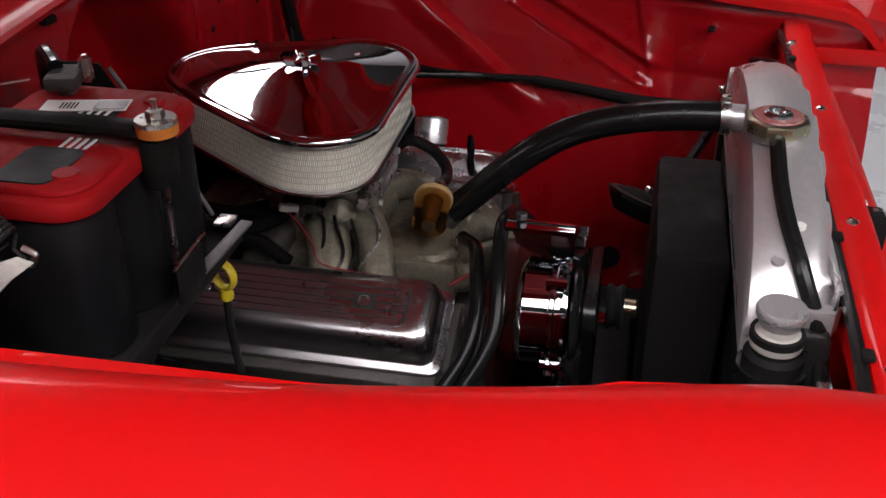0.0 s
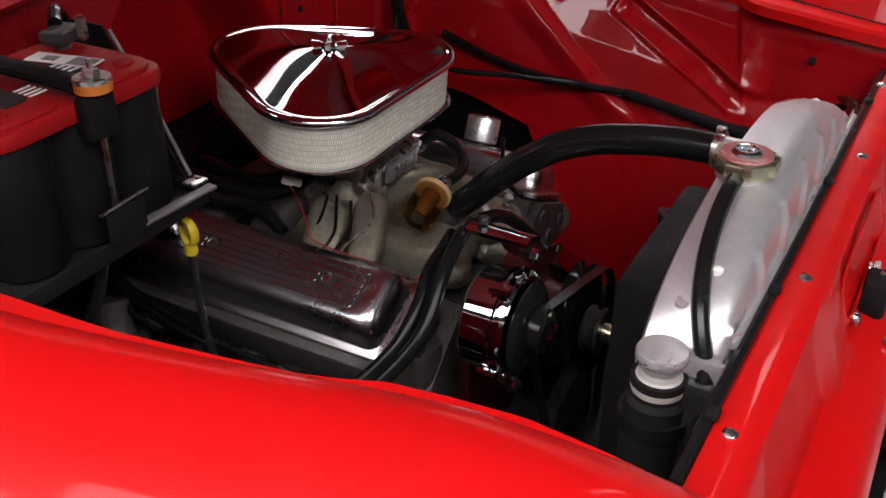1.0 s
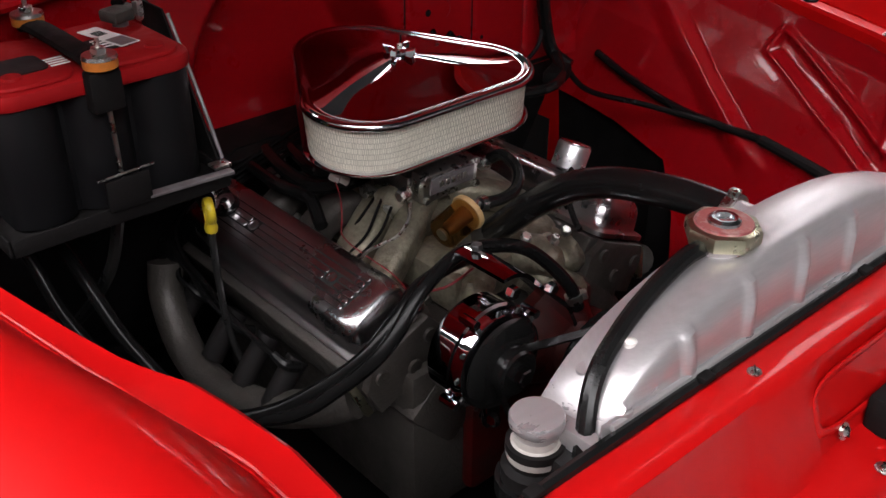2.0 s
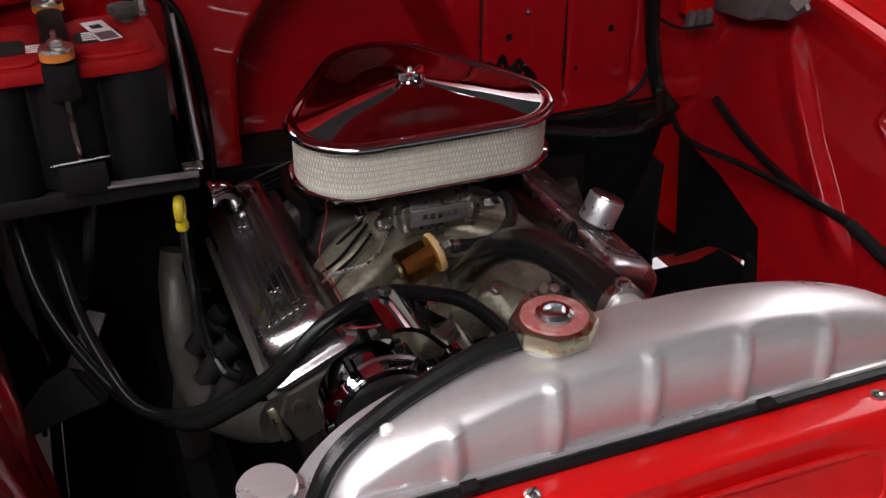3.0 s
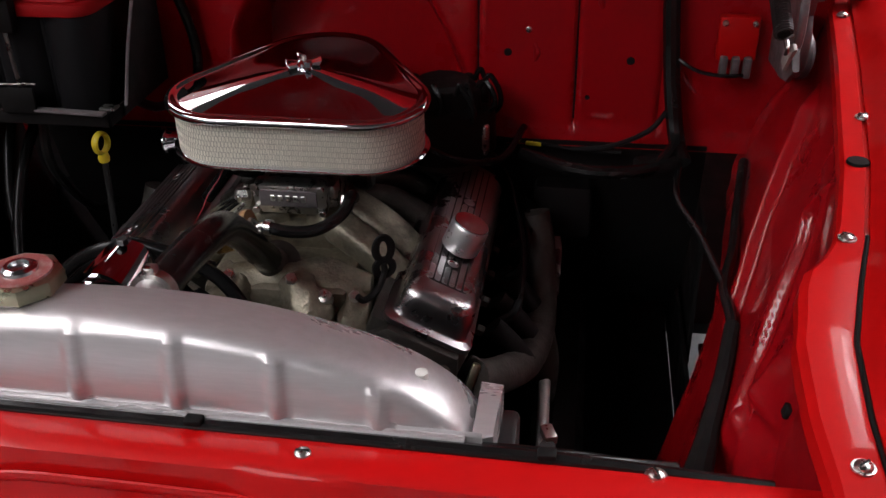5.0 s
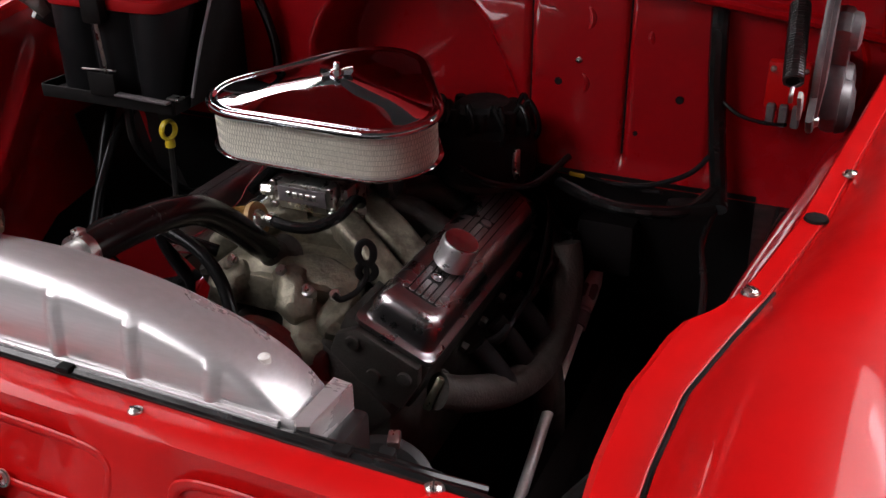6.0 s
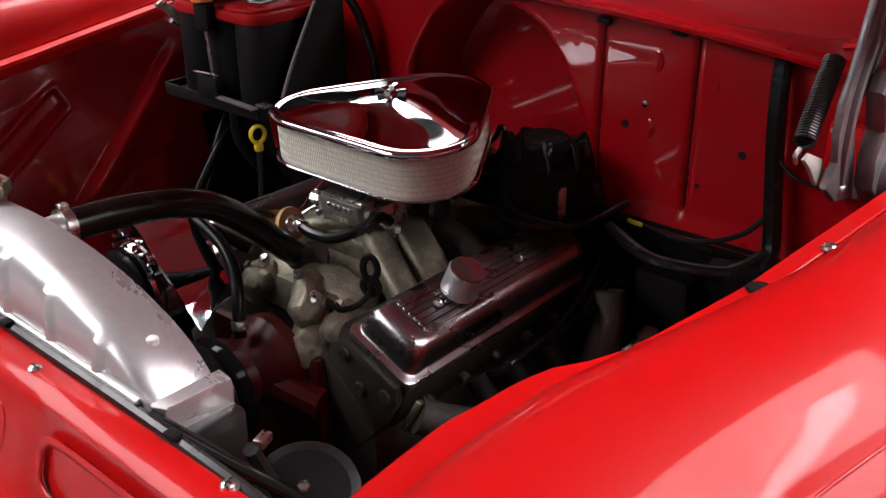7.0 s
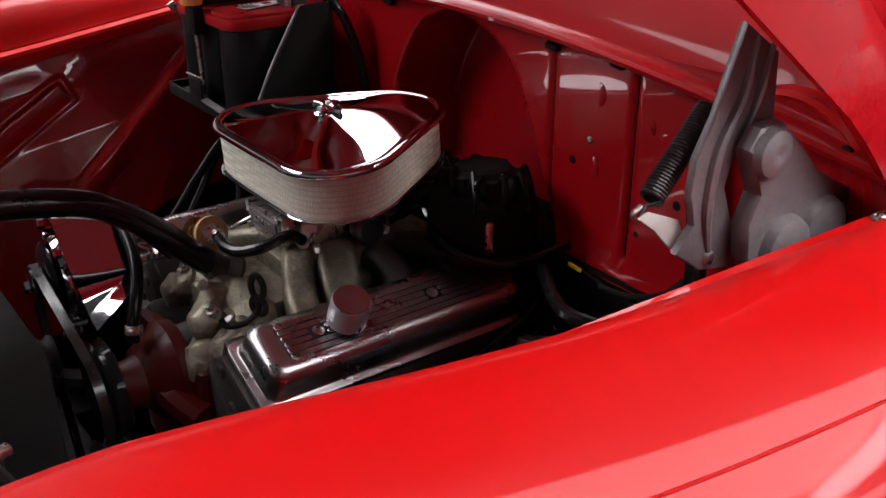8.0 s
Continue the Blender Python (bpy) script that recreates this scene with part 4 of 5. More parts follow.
# ---- carburettor and its lines ----
def carburettor():
    c = thing("carburettor", "four-barrel carburettor of dull grey metal under the air cleaner", "carburettor", (0, -.02, .925))
    part("body", rbox(B(), (.115, .15, .05), at(-.002, -.01, .955), .008), ZINC, c)
    part("base_plate", rbox(B(), (.15, .15, .014), at(0, -.01, .929), .004), CAST, c)
    part("air_horn", lathe(B(), [(0, .97), (.062, .97), (.062, 1.0), (.066, 1.004), (.066, 1.012), (0, 1.012)], at(0, -.005, 0), 28), CAST_DARK, c)
    bowl = part("float_bowl", rbox(B(), (.104, .03, .046), at(-.004, -.1, .969, 6), .005), ZINC, c, "flat grey float bowl")
    part("face_plate", rbox(B(), (.082, .004, .026), at(-.004, -.1165, .972, 6), .0015), GREY_STEEL, bowl)
    for x, z in ((-.052, .953), (.043, .951), (-.052, .988), (.043, .988)):
        part("bolt", hexnut(B(), .0055, .007, axis((x, -.113, z), (x, -.13, z - .001))), ZINC, bowl)
    for i in range(5):
        part("raised_bar", rbox(B(), (.007, .002, .010), at(-.026 + i * .011, -.1190, .973, 6), .0008, 1), ZINC, bowl)
    for s in (-1, 1):
        part("fuel_fitting", hexnut(B(), .010, .022, axis((s * .066, -.095, .965), (s * .09, -.1, .965))), ZINC, c)
    part("choke_housing", lathe(B(), [(0, 0), (.024, 0), (.026, .004), (.026, .022), (.02, .027), (0, .027)], axis((.062, .015, .955), (.10, .015, .955)), 20), BLACK, c, "round black choke housing")
    lever = part("throttle_lever", prism(B(), [(-.012, -.03), (.012, -.034), (.016, 0), (.01, .022), (-.01, .024), (-.016, 0)], -.0015, .0015, at(-.078, -.02, .938, 0, 90), .0006, 1), ZINC, c)
    part("pin", tube(B(), [(-.078, -.035, .945), (-.098, -.036, .946)], .004, 8), ZINC, lever)
    part("vacuum_pot", lathe(B(), [(0, 0), (.02, 0), (.024, .005), (.024, .010), (.016, .016), (0, .018)], axis((-.072, -.062, .938), (-.10, -.075, .950)), 18), CAST, c)
    part("idle_screw", lathe(B(), [(0, 0), (.008, 0), (.008, .018), (.0055, .02), (0, .02)], at(-.084, -.071, .922), 12), ZINC, c)
    part("brass_nut", hexnut(B(), .008, .014, at(-.062, -.095, .925)), GOLD_ZINC, c, "yellowed hex nut")
    part("bolt", hexnut(B(), .007, .012, at(.07, .05, .937)), ZINC, c)
    part("bolt", hexnut(B(), .007, .012, at(-.07, .05, .937)), ZINC, c)
    part("bolt", hexnut(B(), .007, .012, at(.07, -.07, .937)), ZINC, c)
    ff = thing("fuel_filter", "amber glass inline fuel filter with a tan paper ring", "fuel filter", (-.055, -.185, .95))
    ax = axis((-.088, -.190, .945), (-.03, -.186, .962))
    glass = bpy.data.materials.new("amber_glass")
    glass.use_nodes = True
    gb = glass.node_tree.nodes["Principled BSDF"]
    gb.inputs["Base Color"].default_value = (.62, .38, .15, 1)
    gb.inputs["IOR"].default_value = 1.08
    gb.inputs["Roughness"].default_value = .06
    gb.inputs["Transmission Weight"].default_value = 1.0
    part("glass", lathe(B(), [(.0215, 0), (.0235, .002), (.0235, .052), (.0215, .054)], ax, 28), glass, ff, "amber glass tube")
    part("paper_ring", lathe(B(), [(.0205, .048), (.026, .048), (.0268, .051), (.026, .056), (.0205, .056)], ax, 28), TAN, ff, "tan paper ring")
    part("element", lathe(B(), [(0, .006), (.009, .006), (.012, .05), (0, .05)], ax, 18), AMBER, ff)
    part("end_cap", lathe(B(), [(0, .054), (.016, .054), (.014, .060), (.006, .064), (.006, .078), (0, .078)], ax, 18), ZINC, ff)
    part("clip", lathe(B(), [(0, -.002), (.009, -.002), (.009, .004), (0, .004)], ax, 18), GOLD_ZINC, ff)
    fl = thing("fuel_line", "black rubber fuel hose from filter to carburettor", "hose", (.04, -.18, .96))
    part("hose", tube(B(), [(-.018, -.187, .965), (.02, -.192, .962), (.055, -.185, .964), (.082, -.160, .975), (.088, -.125, .985), (.085, -.10, .97)], .0085, 10), RUBBER, fl)
    part("clamp", lathe(B(), [(.009, 0), (.0105, 0), (.0105, .009), (.009, .009)], axis((-.016, -.187, .965), (.02, -.192, .962)), 14), ZINC, fl)
    p2 = thing("steel_fuel_pipe", "thin bent bright steel fuel pipe", "pipe", (-.12, -.13, .9))
    part("pipe", tube(B(), [(-.172, -.118, .905), (-.156, -.112, .910), (-.132, -.118, .917), (-.112, -.126, .925), (-.09, -.122, .940), (-.072, -.105, .955)], .0024, 8), ZINC, p2)


carburettor()


def wires():
    w = thing("wire", "thin red ignition wire with a white plug over the intake", "wire", (-.13, -.05, .95), "engine wires")
    part("strand", tube(B(), [(-.131, -.011, .972), (-.137, -.03, .955), (-.15, -.05, .935), (-.158, -.06, .915), (-.160, -.10, .908), (-.160, -.17, .905), (-.172, -.22, .905)], .001, 6), BRAKE_RED, w)
    part("connector", rbox(B(), (.010, .016, .010), at(-.129, -.008, .975, 20, 0, 30), .002), WHITE_PLASTIC, w, "white wire connector")
    part("connector", rbox(B(), (.010, .016, .010), at(-.118, -.014, .970, 20, 0, 30), .002), WHITE_PLASTIC, w, "white wire connector")
    w3 = thing("wire", "thin black wires draped over the pale intake runners", "wire", (-.11, -.07, .93), "engine wires")
    for pts in (((-.055, -.036, .955), (-.085, -.044, .945), (-.12, -.055, .929), (-.145, -.052, .905), (-.165, -.045, .89)), ((-.07, -.050, .955), (-.105, -.070, .937), (-.135, -.085, .918), (-.160, -.078, .895)), ((-.09, -.085, .945), (-.12, -.100, .925), (-.145, -.098, .905), (-.165, -.09, .89))):
        part("strand", tube(B(), pts, .0024, 6), HOSE_RUBBER, w3)
    vh = thing("vacuum_hose", "black vacuum hoses lying over the rear intake runners", "hose", (-.12, .06, .95))
    for pts, r in ((((-.06, .01, .95), (-.105, .0, .955), (-.135, .04, .945), (-.13, .12, .94), (-.10, .22, .93)), .011), (((-.165, -.02, .915), (-.15, .03, .935), (-.155, .10, .93), (-.14, .20, .92)), .010), (((-.09, .03, .955), (-.11, .07, .95), (-.09, .15, .945), (-.05, .24, .93)), .009)):
        part("hose", tube(B(), pts, r, 10), HOSE_RUBBER, vh)
    w2 = thing("wire", "thin red wire beside the thermostat housing", "wire", (-.17, -.24, .92), "engine wires")
    part("strand", tube(B(), [(-.172, -.235, .910), (-.15, -.262, .922), (-.125, -.268, .93), (-.10, -.262, .93)], .0018, 6), BRAKE_RED, w2)
    dx, dy = .175, .158
    for i, (x, y) in enumerate(((-.19, -.13), (-.19, -.02), (-.195, .09), (-.19, .17), (.19, -.12), (.19, .0), (.19, .1), (.185, .18))):
        s = -1 if x < 0 else 1
        a = radians((200 if s < 0 else -55) + (i % 4) * 32)
        c, e = math.cos(a), math.sin(a)
        k = .012 * (i % 4)
        pl = thing("plug_wire", "thick black spark plug wire from the distributor", "wire", (x, y, .9), "plug wires")
        part("wire", tube(B(), [(dx + .06 * c, dy + .045 * e, 1.045), (dx + .075 * c, dy + .05 * e, 1.060), (dx + .09 * c, dy + .06 * e, 1.035 - k), (dx * .5 + s * .12, dy + .05, .96 - k),
                                (s * .275, .195 + k, .88 - k), (s * .315, .5 * (y + .19), .835), (s * .322, y + .03, .825), (s * .315, y, .815)], .0042, 8), HOSE_RUBBER, pl)
        part("boot", tube(B(), [(s * .32, y + .012, .822), (s * .312, y - .004, .810), (s * .295, y - .008, .80)], [.0065, .008, .0075], 10), HOSE_RUBBER, pl)
    d = thing("distributor", "large black distributor cap with plug towers at the engine rear", "distributor", (dx, dy, .9))
    part("base", lathe(B(), [(0, .84), (.03, .84), (.035, .90), (.07, .925), (.074, .94), (0, .94)], at(dx, dy, 0), 24), CAST_DARK, d)
    part("cap", lathe(B(), [(0, .94), (.083, .94), (.085, .945), (.083, 1.0), (.076, 1.015), (.055, 1.022), (.052, 1.045), (.04, 1.055), (0, 1.057)], at(dx, dy, 0), 28), MATT_BLACK, d)
    for i in range(8):
        a = 2 * math.pi * i / 8 + .2
        part("tower", lathe(B(), [(0, 0), (.012, 0), (.010, .032), (.008, .035), (0, .035)], at(dx + .062 * math.cos(a), dy + .047 * math.sin(a), 1.015), 12), MATT_BLACK, d)
    part("clip", rbox(B(), (.014, .012, .05), at(dx + .07, dy - .045, .975, 0, 0, -32), .003), ZINC, d)
    cl = thing("throttle_cable", "black throttle cable and return hose behind the carburettor", "cable", (.12, .1, 1.0))
    part("cable", tube(B(), [(.07, .06, .955), (.11, .10, .985), (.20, .07, .96), (.27, .12, .94), (.30, .22, .955)], .006, 8), RUBBER, cl)
    part("hose", tube(B(), [(.05, .09, .95), (.09, .13, 1.0), (.06, .19, .99), (.03, .25, .95)], .009, 10), RUBBER, cl)


wires()


# ---- things on the valve covers ----
def fittings():
    m = bank(1)
    b = thing("breather_cap", "chrome oil breather cap standing on the valve cover", "breather cap", tuple(m @ Vector((.0015, .141, .0585))))
    mm = m @ at(.0015, .141, .0585)
    part("stem", lathe(B(), [(0, -.002), (.017, -.002), (.015, .012), (0, .012)], mm, 20), BLACK, b)
    part("can", lathe(B(), [(0, .006), (.0245, .006), (.027, .008), (.027, .044), (.0255, .047), (0, .0485)], mm, 32), TIN, b)
    part("top", lathe(B(), [(0, .048), (.025, .048), (.0245, .0495), (0, .0505)], mm, 32), SATIN, b, "brushed steel top disc")
    m2 = bank(-1)
    o = thing("oil_filler_elbow", "chrome oil filler elbow on the rear of the valve cover", "oil filler", tuple(m2 @ Vector((0, .36, .0585))))
    p0 = m2 @ Vector((0, .355, .0585))
    part("elbow", tube(B(), [p0, p0 + Vector((-.006, 0, .022)), p0 + Vector((-.018, -.006, .035)), p0 + Vector((-.036, -.012, .036))], [.014, .014, .015, .017], 16), CHROME, o)
    part("rim", lathe(B(), [(0, 0), (.021, 0), (.022, .004), (.021, .008), (0, .008)], axis(p0 + Vector((-.034, -.011, .036)), p0 + Vector((-.06, -.019, .036))), 20), CHROME, o)
    part("grommet", lathe(B(), [(0, 0), (.02, 0), (.019, .006), (0, .006)], axis(p0, p0 + Vector((-.3, 0, 1))), 18), RUBBER, o)
    d = thing("dipstick", "yellow plastic dipstick ring on a dark tube", "dipstick", (-.327, -.007, .86))
    ring = B()
    rg = []
    for i in range(24):
        a = 2 * math.pi * i / 24
        c = Vector((-.327, -.007, .992)) + Vector((.28, .96, 0)) * .0135 * math.cos(a) + Vector((0, 0, 1)) * .0155 * math.sin(a)
        rr = (c - Vector((-.327, -.007, .992))).normalized()
        n = Vector((-.96, .28, 0))
        rg.append([c + rr * .0035 * math.cos(t) + n * .006 * math.sin(t) for t in (2 * math.pi * k / 10 for k in range(10))])
    loft(ring, rg, loop=True)
    part("handle_ring", ring, YELLOW, d, "yellow plastic ring")
    part("stopper", lathe(B(), [(0, 0), (.008, 0), (.009, .006), (.007, .014), (0, .014)], at(-.327, -.007, .962), 14), YELLOW, d, "yellow stopper")
    part("tube", tube(B(), [(-.327, -.007, .965), (-.328, -.009, .90), (-.325, -.02, .80), (-.30, -.03, .70)], .005, 8), BLACK, d)
    l = thing("lifting_loop", "black steel lifting eye bolted to the intake front", "bracket", (.145, -.205, .9))
    q = at(.147, -.205, .940, 90, 0, 25)
    for cy0, rx, ry in ((.012, .0105, .017), (-.016, .0115, .012)):
        rg = []
        for i in range(28):
            a = 2 * math.pi * i / 28
            cx, cy = rx * math.cos(a), cy0 + ry * math.sin(a)
            rg.append([q @ Vector((cx + .0055 * math.cos(t) * math.cos(a), cy + .0055 * math.cos(t) * math.sin(a), .0035 * math.sin(t))) for t in (2 * math.pi * k / 8 for k in range(8))])
        part("eye", loft(B(), rg, loop=True), MATT_BLACK, l)
    part("stem", tube(B(), [(.147, -.205, .932), (.147, -.208, .915), (.140, -.225, .900), (.128, -.245, .897), (.12, -.25, .905)], .0045, 8), MATT_BLACK, l)


fittings()


# ---- hoses ----
def hose(name, label, pts, r, clamps=(), material=None):
    t = thing(name, label, "hose", tuple(pts[len(pts) // 2]))
    h = part("hose", tube(B(), pts, r, 16, 8), material or RUBBER, t)
    for a, b in clamps:
        c = part("clamp", lathe(B(), [(r + .0005, 0), (r + .003, 0), (r + .003, .012), (r + .0005, .012)], axis(a, b), 22), ZINC, t, "bright worm-drive clamp")
        d = (Vector(b) - Vector(a)).normalized()
        up = (Vector((0, 0, 1)) - d * d.z).normalized()
        part("screw", rbox(B(), (.012, .008, .012), Matrix.Translation(Vector(a) + up * (r + .005) + d * .006) @ d.to_track_quat("Z", "Y").to_matrix().to_4x4(), .002), ZINC, c)
    return t


hose("radiator_hose", "thick black upper radiator hose bending down to the thermostat",
     [(.002, -.558, 1.093), (.003, -.50, 1.090), (.002, -.45, 1.083), (0, -.40, 1.072), (-.005, -.355, 1.055), (-.009, -.315, 1.029), (-.011, -.275, .995), (-.0115, -.233, .953), (-.010, -.198, .919)], .0195,
     [((.002, -.548, 1.0925), (.002, -.57, 1.0935))])
hose("heater_hose", "black heater hose looping from the water pump along the fender",
     [(.021, -.341, .855), (.012, -.333, .888), (-.012, -.314, .925), (-.047, -.302, .957), (-.095, -.298, .978), (-.155, -.297, .990), (-.22, -.303, .968), (-.277, -.306, .915), (-.325, -.275, .862), (-.375, -.222, .812),
      (-.437, -.105, .780), (-.487, -.032, .825), (-.52, .028, .893), (-.532, .088, .973), (-.539, .166, 1.01), (-.545, .26, 1.02)], .0092, [((.0185, -.338, .866), (.0145, -.335, .88))], HOSE_RUBBER)
hose("heater_hose", "black heater hose looping from the intake along the fender",
     [(-.075, -.235, .925), (-.14, -.262, .950), (-.205, -.275, .951), (-.245, -.282, .926), (-.288, -.274, .888), (-.331, -.243, .847), (-.38, -.203, .812), (-.424, -.155, .800), (-.451, -.095, .820), (-.476, -.03, .877), (-.489, .049, .948),
      (-.498, .152, .99), (-.51, .27, 1.01)], .0092, (), HOSE_RUBBER)


# ---- alternator ----
def alternator():
    a = thing("alternator", "chrome alternator with black pulley and a chrome bracket", "alternator", (-.20, -.345, .80))
    ax = axis((-.173, -.304, .889), (-.173, -.5, .889))
    case = part("case", lathe(B(), [(0, .020), (.050, .020), (.060, .023), (.066, .029), (.066, .060), (.0695, .062), (.0695, .066), (.066, .068), (.066, .074), (.062, .082), (.035, .086), (0, .087)], ax, 40), CHROME, a)
    for i in range(12):
        an = 2 * math.pi * i / 12
        part("slot", rbox(B(), (.016, .006, .004), ax @ at(.060 * math.cos(an), .060 * math.sin(an), .079, 0, 0, math.degrees(an)), .001, 1), BLACK, case)
    for i in range(4):
        an = 2 * math.pi * i / 4 + .5
        part("lug", tube(B(), [ax @ Vector((.074 * math.cos(an), .074 * math.sin(an), z)) for z in (.055, .080)], .006, 8), CHROME, case)
    part("cooling_fan", lathe(B(), [(0, .086), (.056, .086), (.060, .090), (.052, .096), (.03, .098), (0, .098)], ax, 32), GLOSS_BLACK, a, "gloss black cooling fan")
    part("pulley", lathe(B(), [(0, .098), (.027, .098), (.030, .101), (.023, .107), (.030, .114), (.027, .117), (.014, .117), (0, .117)], ax, 28), GLOSS_BLACK, a, "gloss black pulley")
    part("nut", hexnut(B(), .012, .012, ax @ at(0, 0, .117)), CHROME, a)
    br = thing("alternator_bracket", "wide mirror-chrome alternator bracket bent down to the water pump", "bracket", (-.1, -.345, .98))
    bend = smooth_path([(-.170, 0, 1.001), (-.150, 0, 1.001), (-.128, 0, .991), (-.104, 0, .966), (-.078, 0, .941), (-.050, 0, .9135), (-.0345, 0, .8895), (-.020, 0, .866)], 6)
    part("plate", sheet(B(), lambda v, k: (bend[k][0] - .022 * v * (k / (len(bend) - 1)) ** 3, -.386 + .083 * v + .010 * (k / (len(bend) - 1)) ** 4 * (1 - v), bend[k][2] + .0443 * v * (k / (len(bend) - 1)) ** 3), (0, .03, .35, .7, .97, 1), range(len(bend)), .0055), CHROME, br, "mirror chrome bent plate")
    for x, y, z in ((-.097, -.388, .962), (-.163, -.388, .985)):
        part("bolt", hexnut(B(), .0085, .012, axis((x, y, z), (x, y - .02, z))), CHROME, br)
    part("slot_bolt", hexnut(B(), .0075, .008, at(-.150, -.320, 1.0035)), BLACK, br, "black bolt head")
    part("lower_lug", prism(B(), rounded_rect(-.012, .012, -.105, -.062, .008, 3), .066, .076, ax, .002, 1), CHROME, a)
    part("lug_bolt", hexnut(B(), .009, .03, ax @ at(0, -.094, .055)), CHROME, a)
    be = thing("drive_belt", "black rubber drive belt round the pulleys", "belt", (-.1, -.4, .8))
    bm = B()
    c1, r1, c2, r2, c3, r3 = Vector((-.173, .889)), .028, Vector((.02, .79)), .073, Vector((0, .60)), .083
    pts = []
    for c, r, a0, a1 in ((c1, r1, 95, 215), (c3, r3, 205, 375), (c2, r2, 5, 75)):
        pts += [c + Vector((math.cos(radians(t)), math.sin(radians(t)))) * r for t in steps(a0, a1, 10)]
    loft(bm, [[(p.x + o * n.x, y, p.y + o * n.y) for o, y in ((-.004, -.408), (.003, -.405), (.003, -.419), (-.004, -.416))]
              for p, n in ((p, (p - Vector((-.06, .76))).normalized()) for p in pts)], loop=True)
    part("belt", bm, RUBBER, be)
    pp = thing("idler_pulley", "small dark idler pulley with a bright hub", "pulley", (-.055, -.46, .8))
    part("wheel", lathe(B(), [(0, 0), (.030, 0), (.032, .004), (.026, .012), (.032, .02), (.03, .024), (0, .024)], axis((-.055, -.43, .828), (-.055, -.5, .828)), 24), BLACK, pp)
    part("hub", lathe(B(), [(0, 0), (.013, 0), (.013, .03), (.01, .034), (0, .034)], axis((-.055, -.44, .828), (-.055, -.5, .828)), 16), GOLD_ZINC, pp, "yellowed steel hub")


alternator()


# ---- battery ----
def battery():
    x0, x1, y0, y1, z0, z1 = -.560, -.315, -.002, .170, 1.036, 1.200
    b = thing("battery", "black spiral-cell car battery with a bright red top", "battery", ((x0 + x1) / 2, (y0 + y1) / 2, z0))
    r = (x1 - x0) / 6
    pts = []
    for i in range(3):
        cx = x0 + r * (2 * i + 1)
        pts += [(cx + (r + .001) * math.cos(radians(a)), y0 + r * .92 + r * .92 * math.sin(radians(a))) for a in steps(205, 335, 8)]
    for i in (2, 1, 0):
        cx = x0 + r * (2 * i + 1)
        pts += [(cx + (r + .001) * math.cos(radians(a)), y1 - r * .92 + r * .92 * math.sin(radians(a))) for a in steps(25, 155, 8)]
    part("case", prism(B(), pts, z0, z1 - .012, Matrix(), .004), CASE, b)
    top = part("top", prism(B(), rounded_rect(x0 - .003, x1 + .003, y0 - .003, y1 + .003, .034, 6), z1 - .018, z1 + .002, Matrix(), .006), RED_PLASTIC, b, "bright red top")
    for cx in (x0 + .058, x1 - .058):
        part("raised_lid", prism(B(), rounded_rect(cx - .050, cx + .050, y0 + .004, y1 - .006, .03, 6), z1, z1 + .008, Matrix(), .004), RED_PLASTIC, top)
    part("dark_label", prism(B(), rounded_rect(x0 + .018, x0 + .088, .035, .09, .012, 4), z1 + .008, z1 + .0095), INK, b, "black printed label")
    part("dark_label", prism(B(), rounded_rect(x1 - .10, x1 - .045, .05, .095, .012, 4), z1 + .008, z1 + .0095), INK, b, "black printed label")
    for i in range(4):
        part("printed_bar", rbox(B(), (.022, .003, .001), at(x0 + .10, .04 + i * .008, z1 + .0088), 0), PAPER, b)
        part("printed_bar", rbox(B(), (.030, .003, .001), at(x1 - .075, .058 + i * .009, z1 + .0102), 0), PAPER, b)
    lab = part("sticker", rbox(B(), (.028, .085, .0012), at(-.380, .088, z1 + .0108, 0, 0, 12), .0004, 1), PAPER, b, "white paper sticker")
    part("printed_block", rbox(B(), (.022, .030, .0006), at(-.3755, .063, z1 + .0118, 0, 0, 12), 0), GREY_STEEL, lab)
    for i in range(5):
        part("printed_bar", rbox(B(), (.014, .0012, .0006), at(-.3835 - i * .0008, .096 + i * .0035, z1 + .0118, 0, 0, 12), 0), INK, lab)
    for x in (-.345, -.53):
        p = part("terminal", lathe(B(), [(0, 0), (.0105, 0), (.009, .022), (.007, .024), (0, .024)], at(x, .128, z1 + .004), 16), GREY_STEEL, b, "lead terminal post")
        part("clamp", rbox(B(), (.046, .034, .016), at(x + .004, .13, z1 + .022, 0, 0, 15), .005), CAST_DARK, p, "grey corroded cable clamp")
        part("clamp_bolt", hexnut(B(), .007, .03, at(x + .02, .115, z1 + .012)), ZINC, p)
    for i, (px, py) in enumerate(((x1 - .035, .03), (x0 + .04, .03))):
        part("vent_plug", lathe(B(), [(0, 0), (.012, 0), (.011, .003), (0, .003)], at(px, py, z1 + .008), 16), RED_PLASTIC, top)
    # hold-down
    h = thing("battery_hold_down", "black steel battery hold-down bar with long J-bolts", "bracket", (-.437, .08, 1.215))
    part("bar", tube(B(), [(-.437, -.016, 1.212), (-.437, .01, 1.217), (-.437, .08, 1.218), (-.437, .16, 1.217), (-.437, .185, 1.212)], .016, 10, flat=.45), MATT_BLACK, h)
    part("end_tab", rbox(B(), (.040, .022, .05), at(-.437, -.014, 1.188), .006), MATT_BLACK, h)
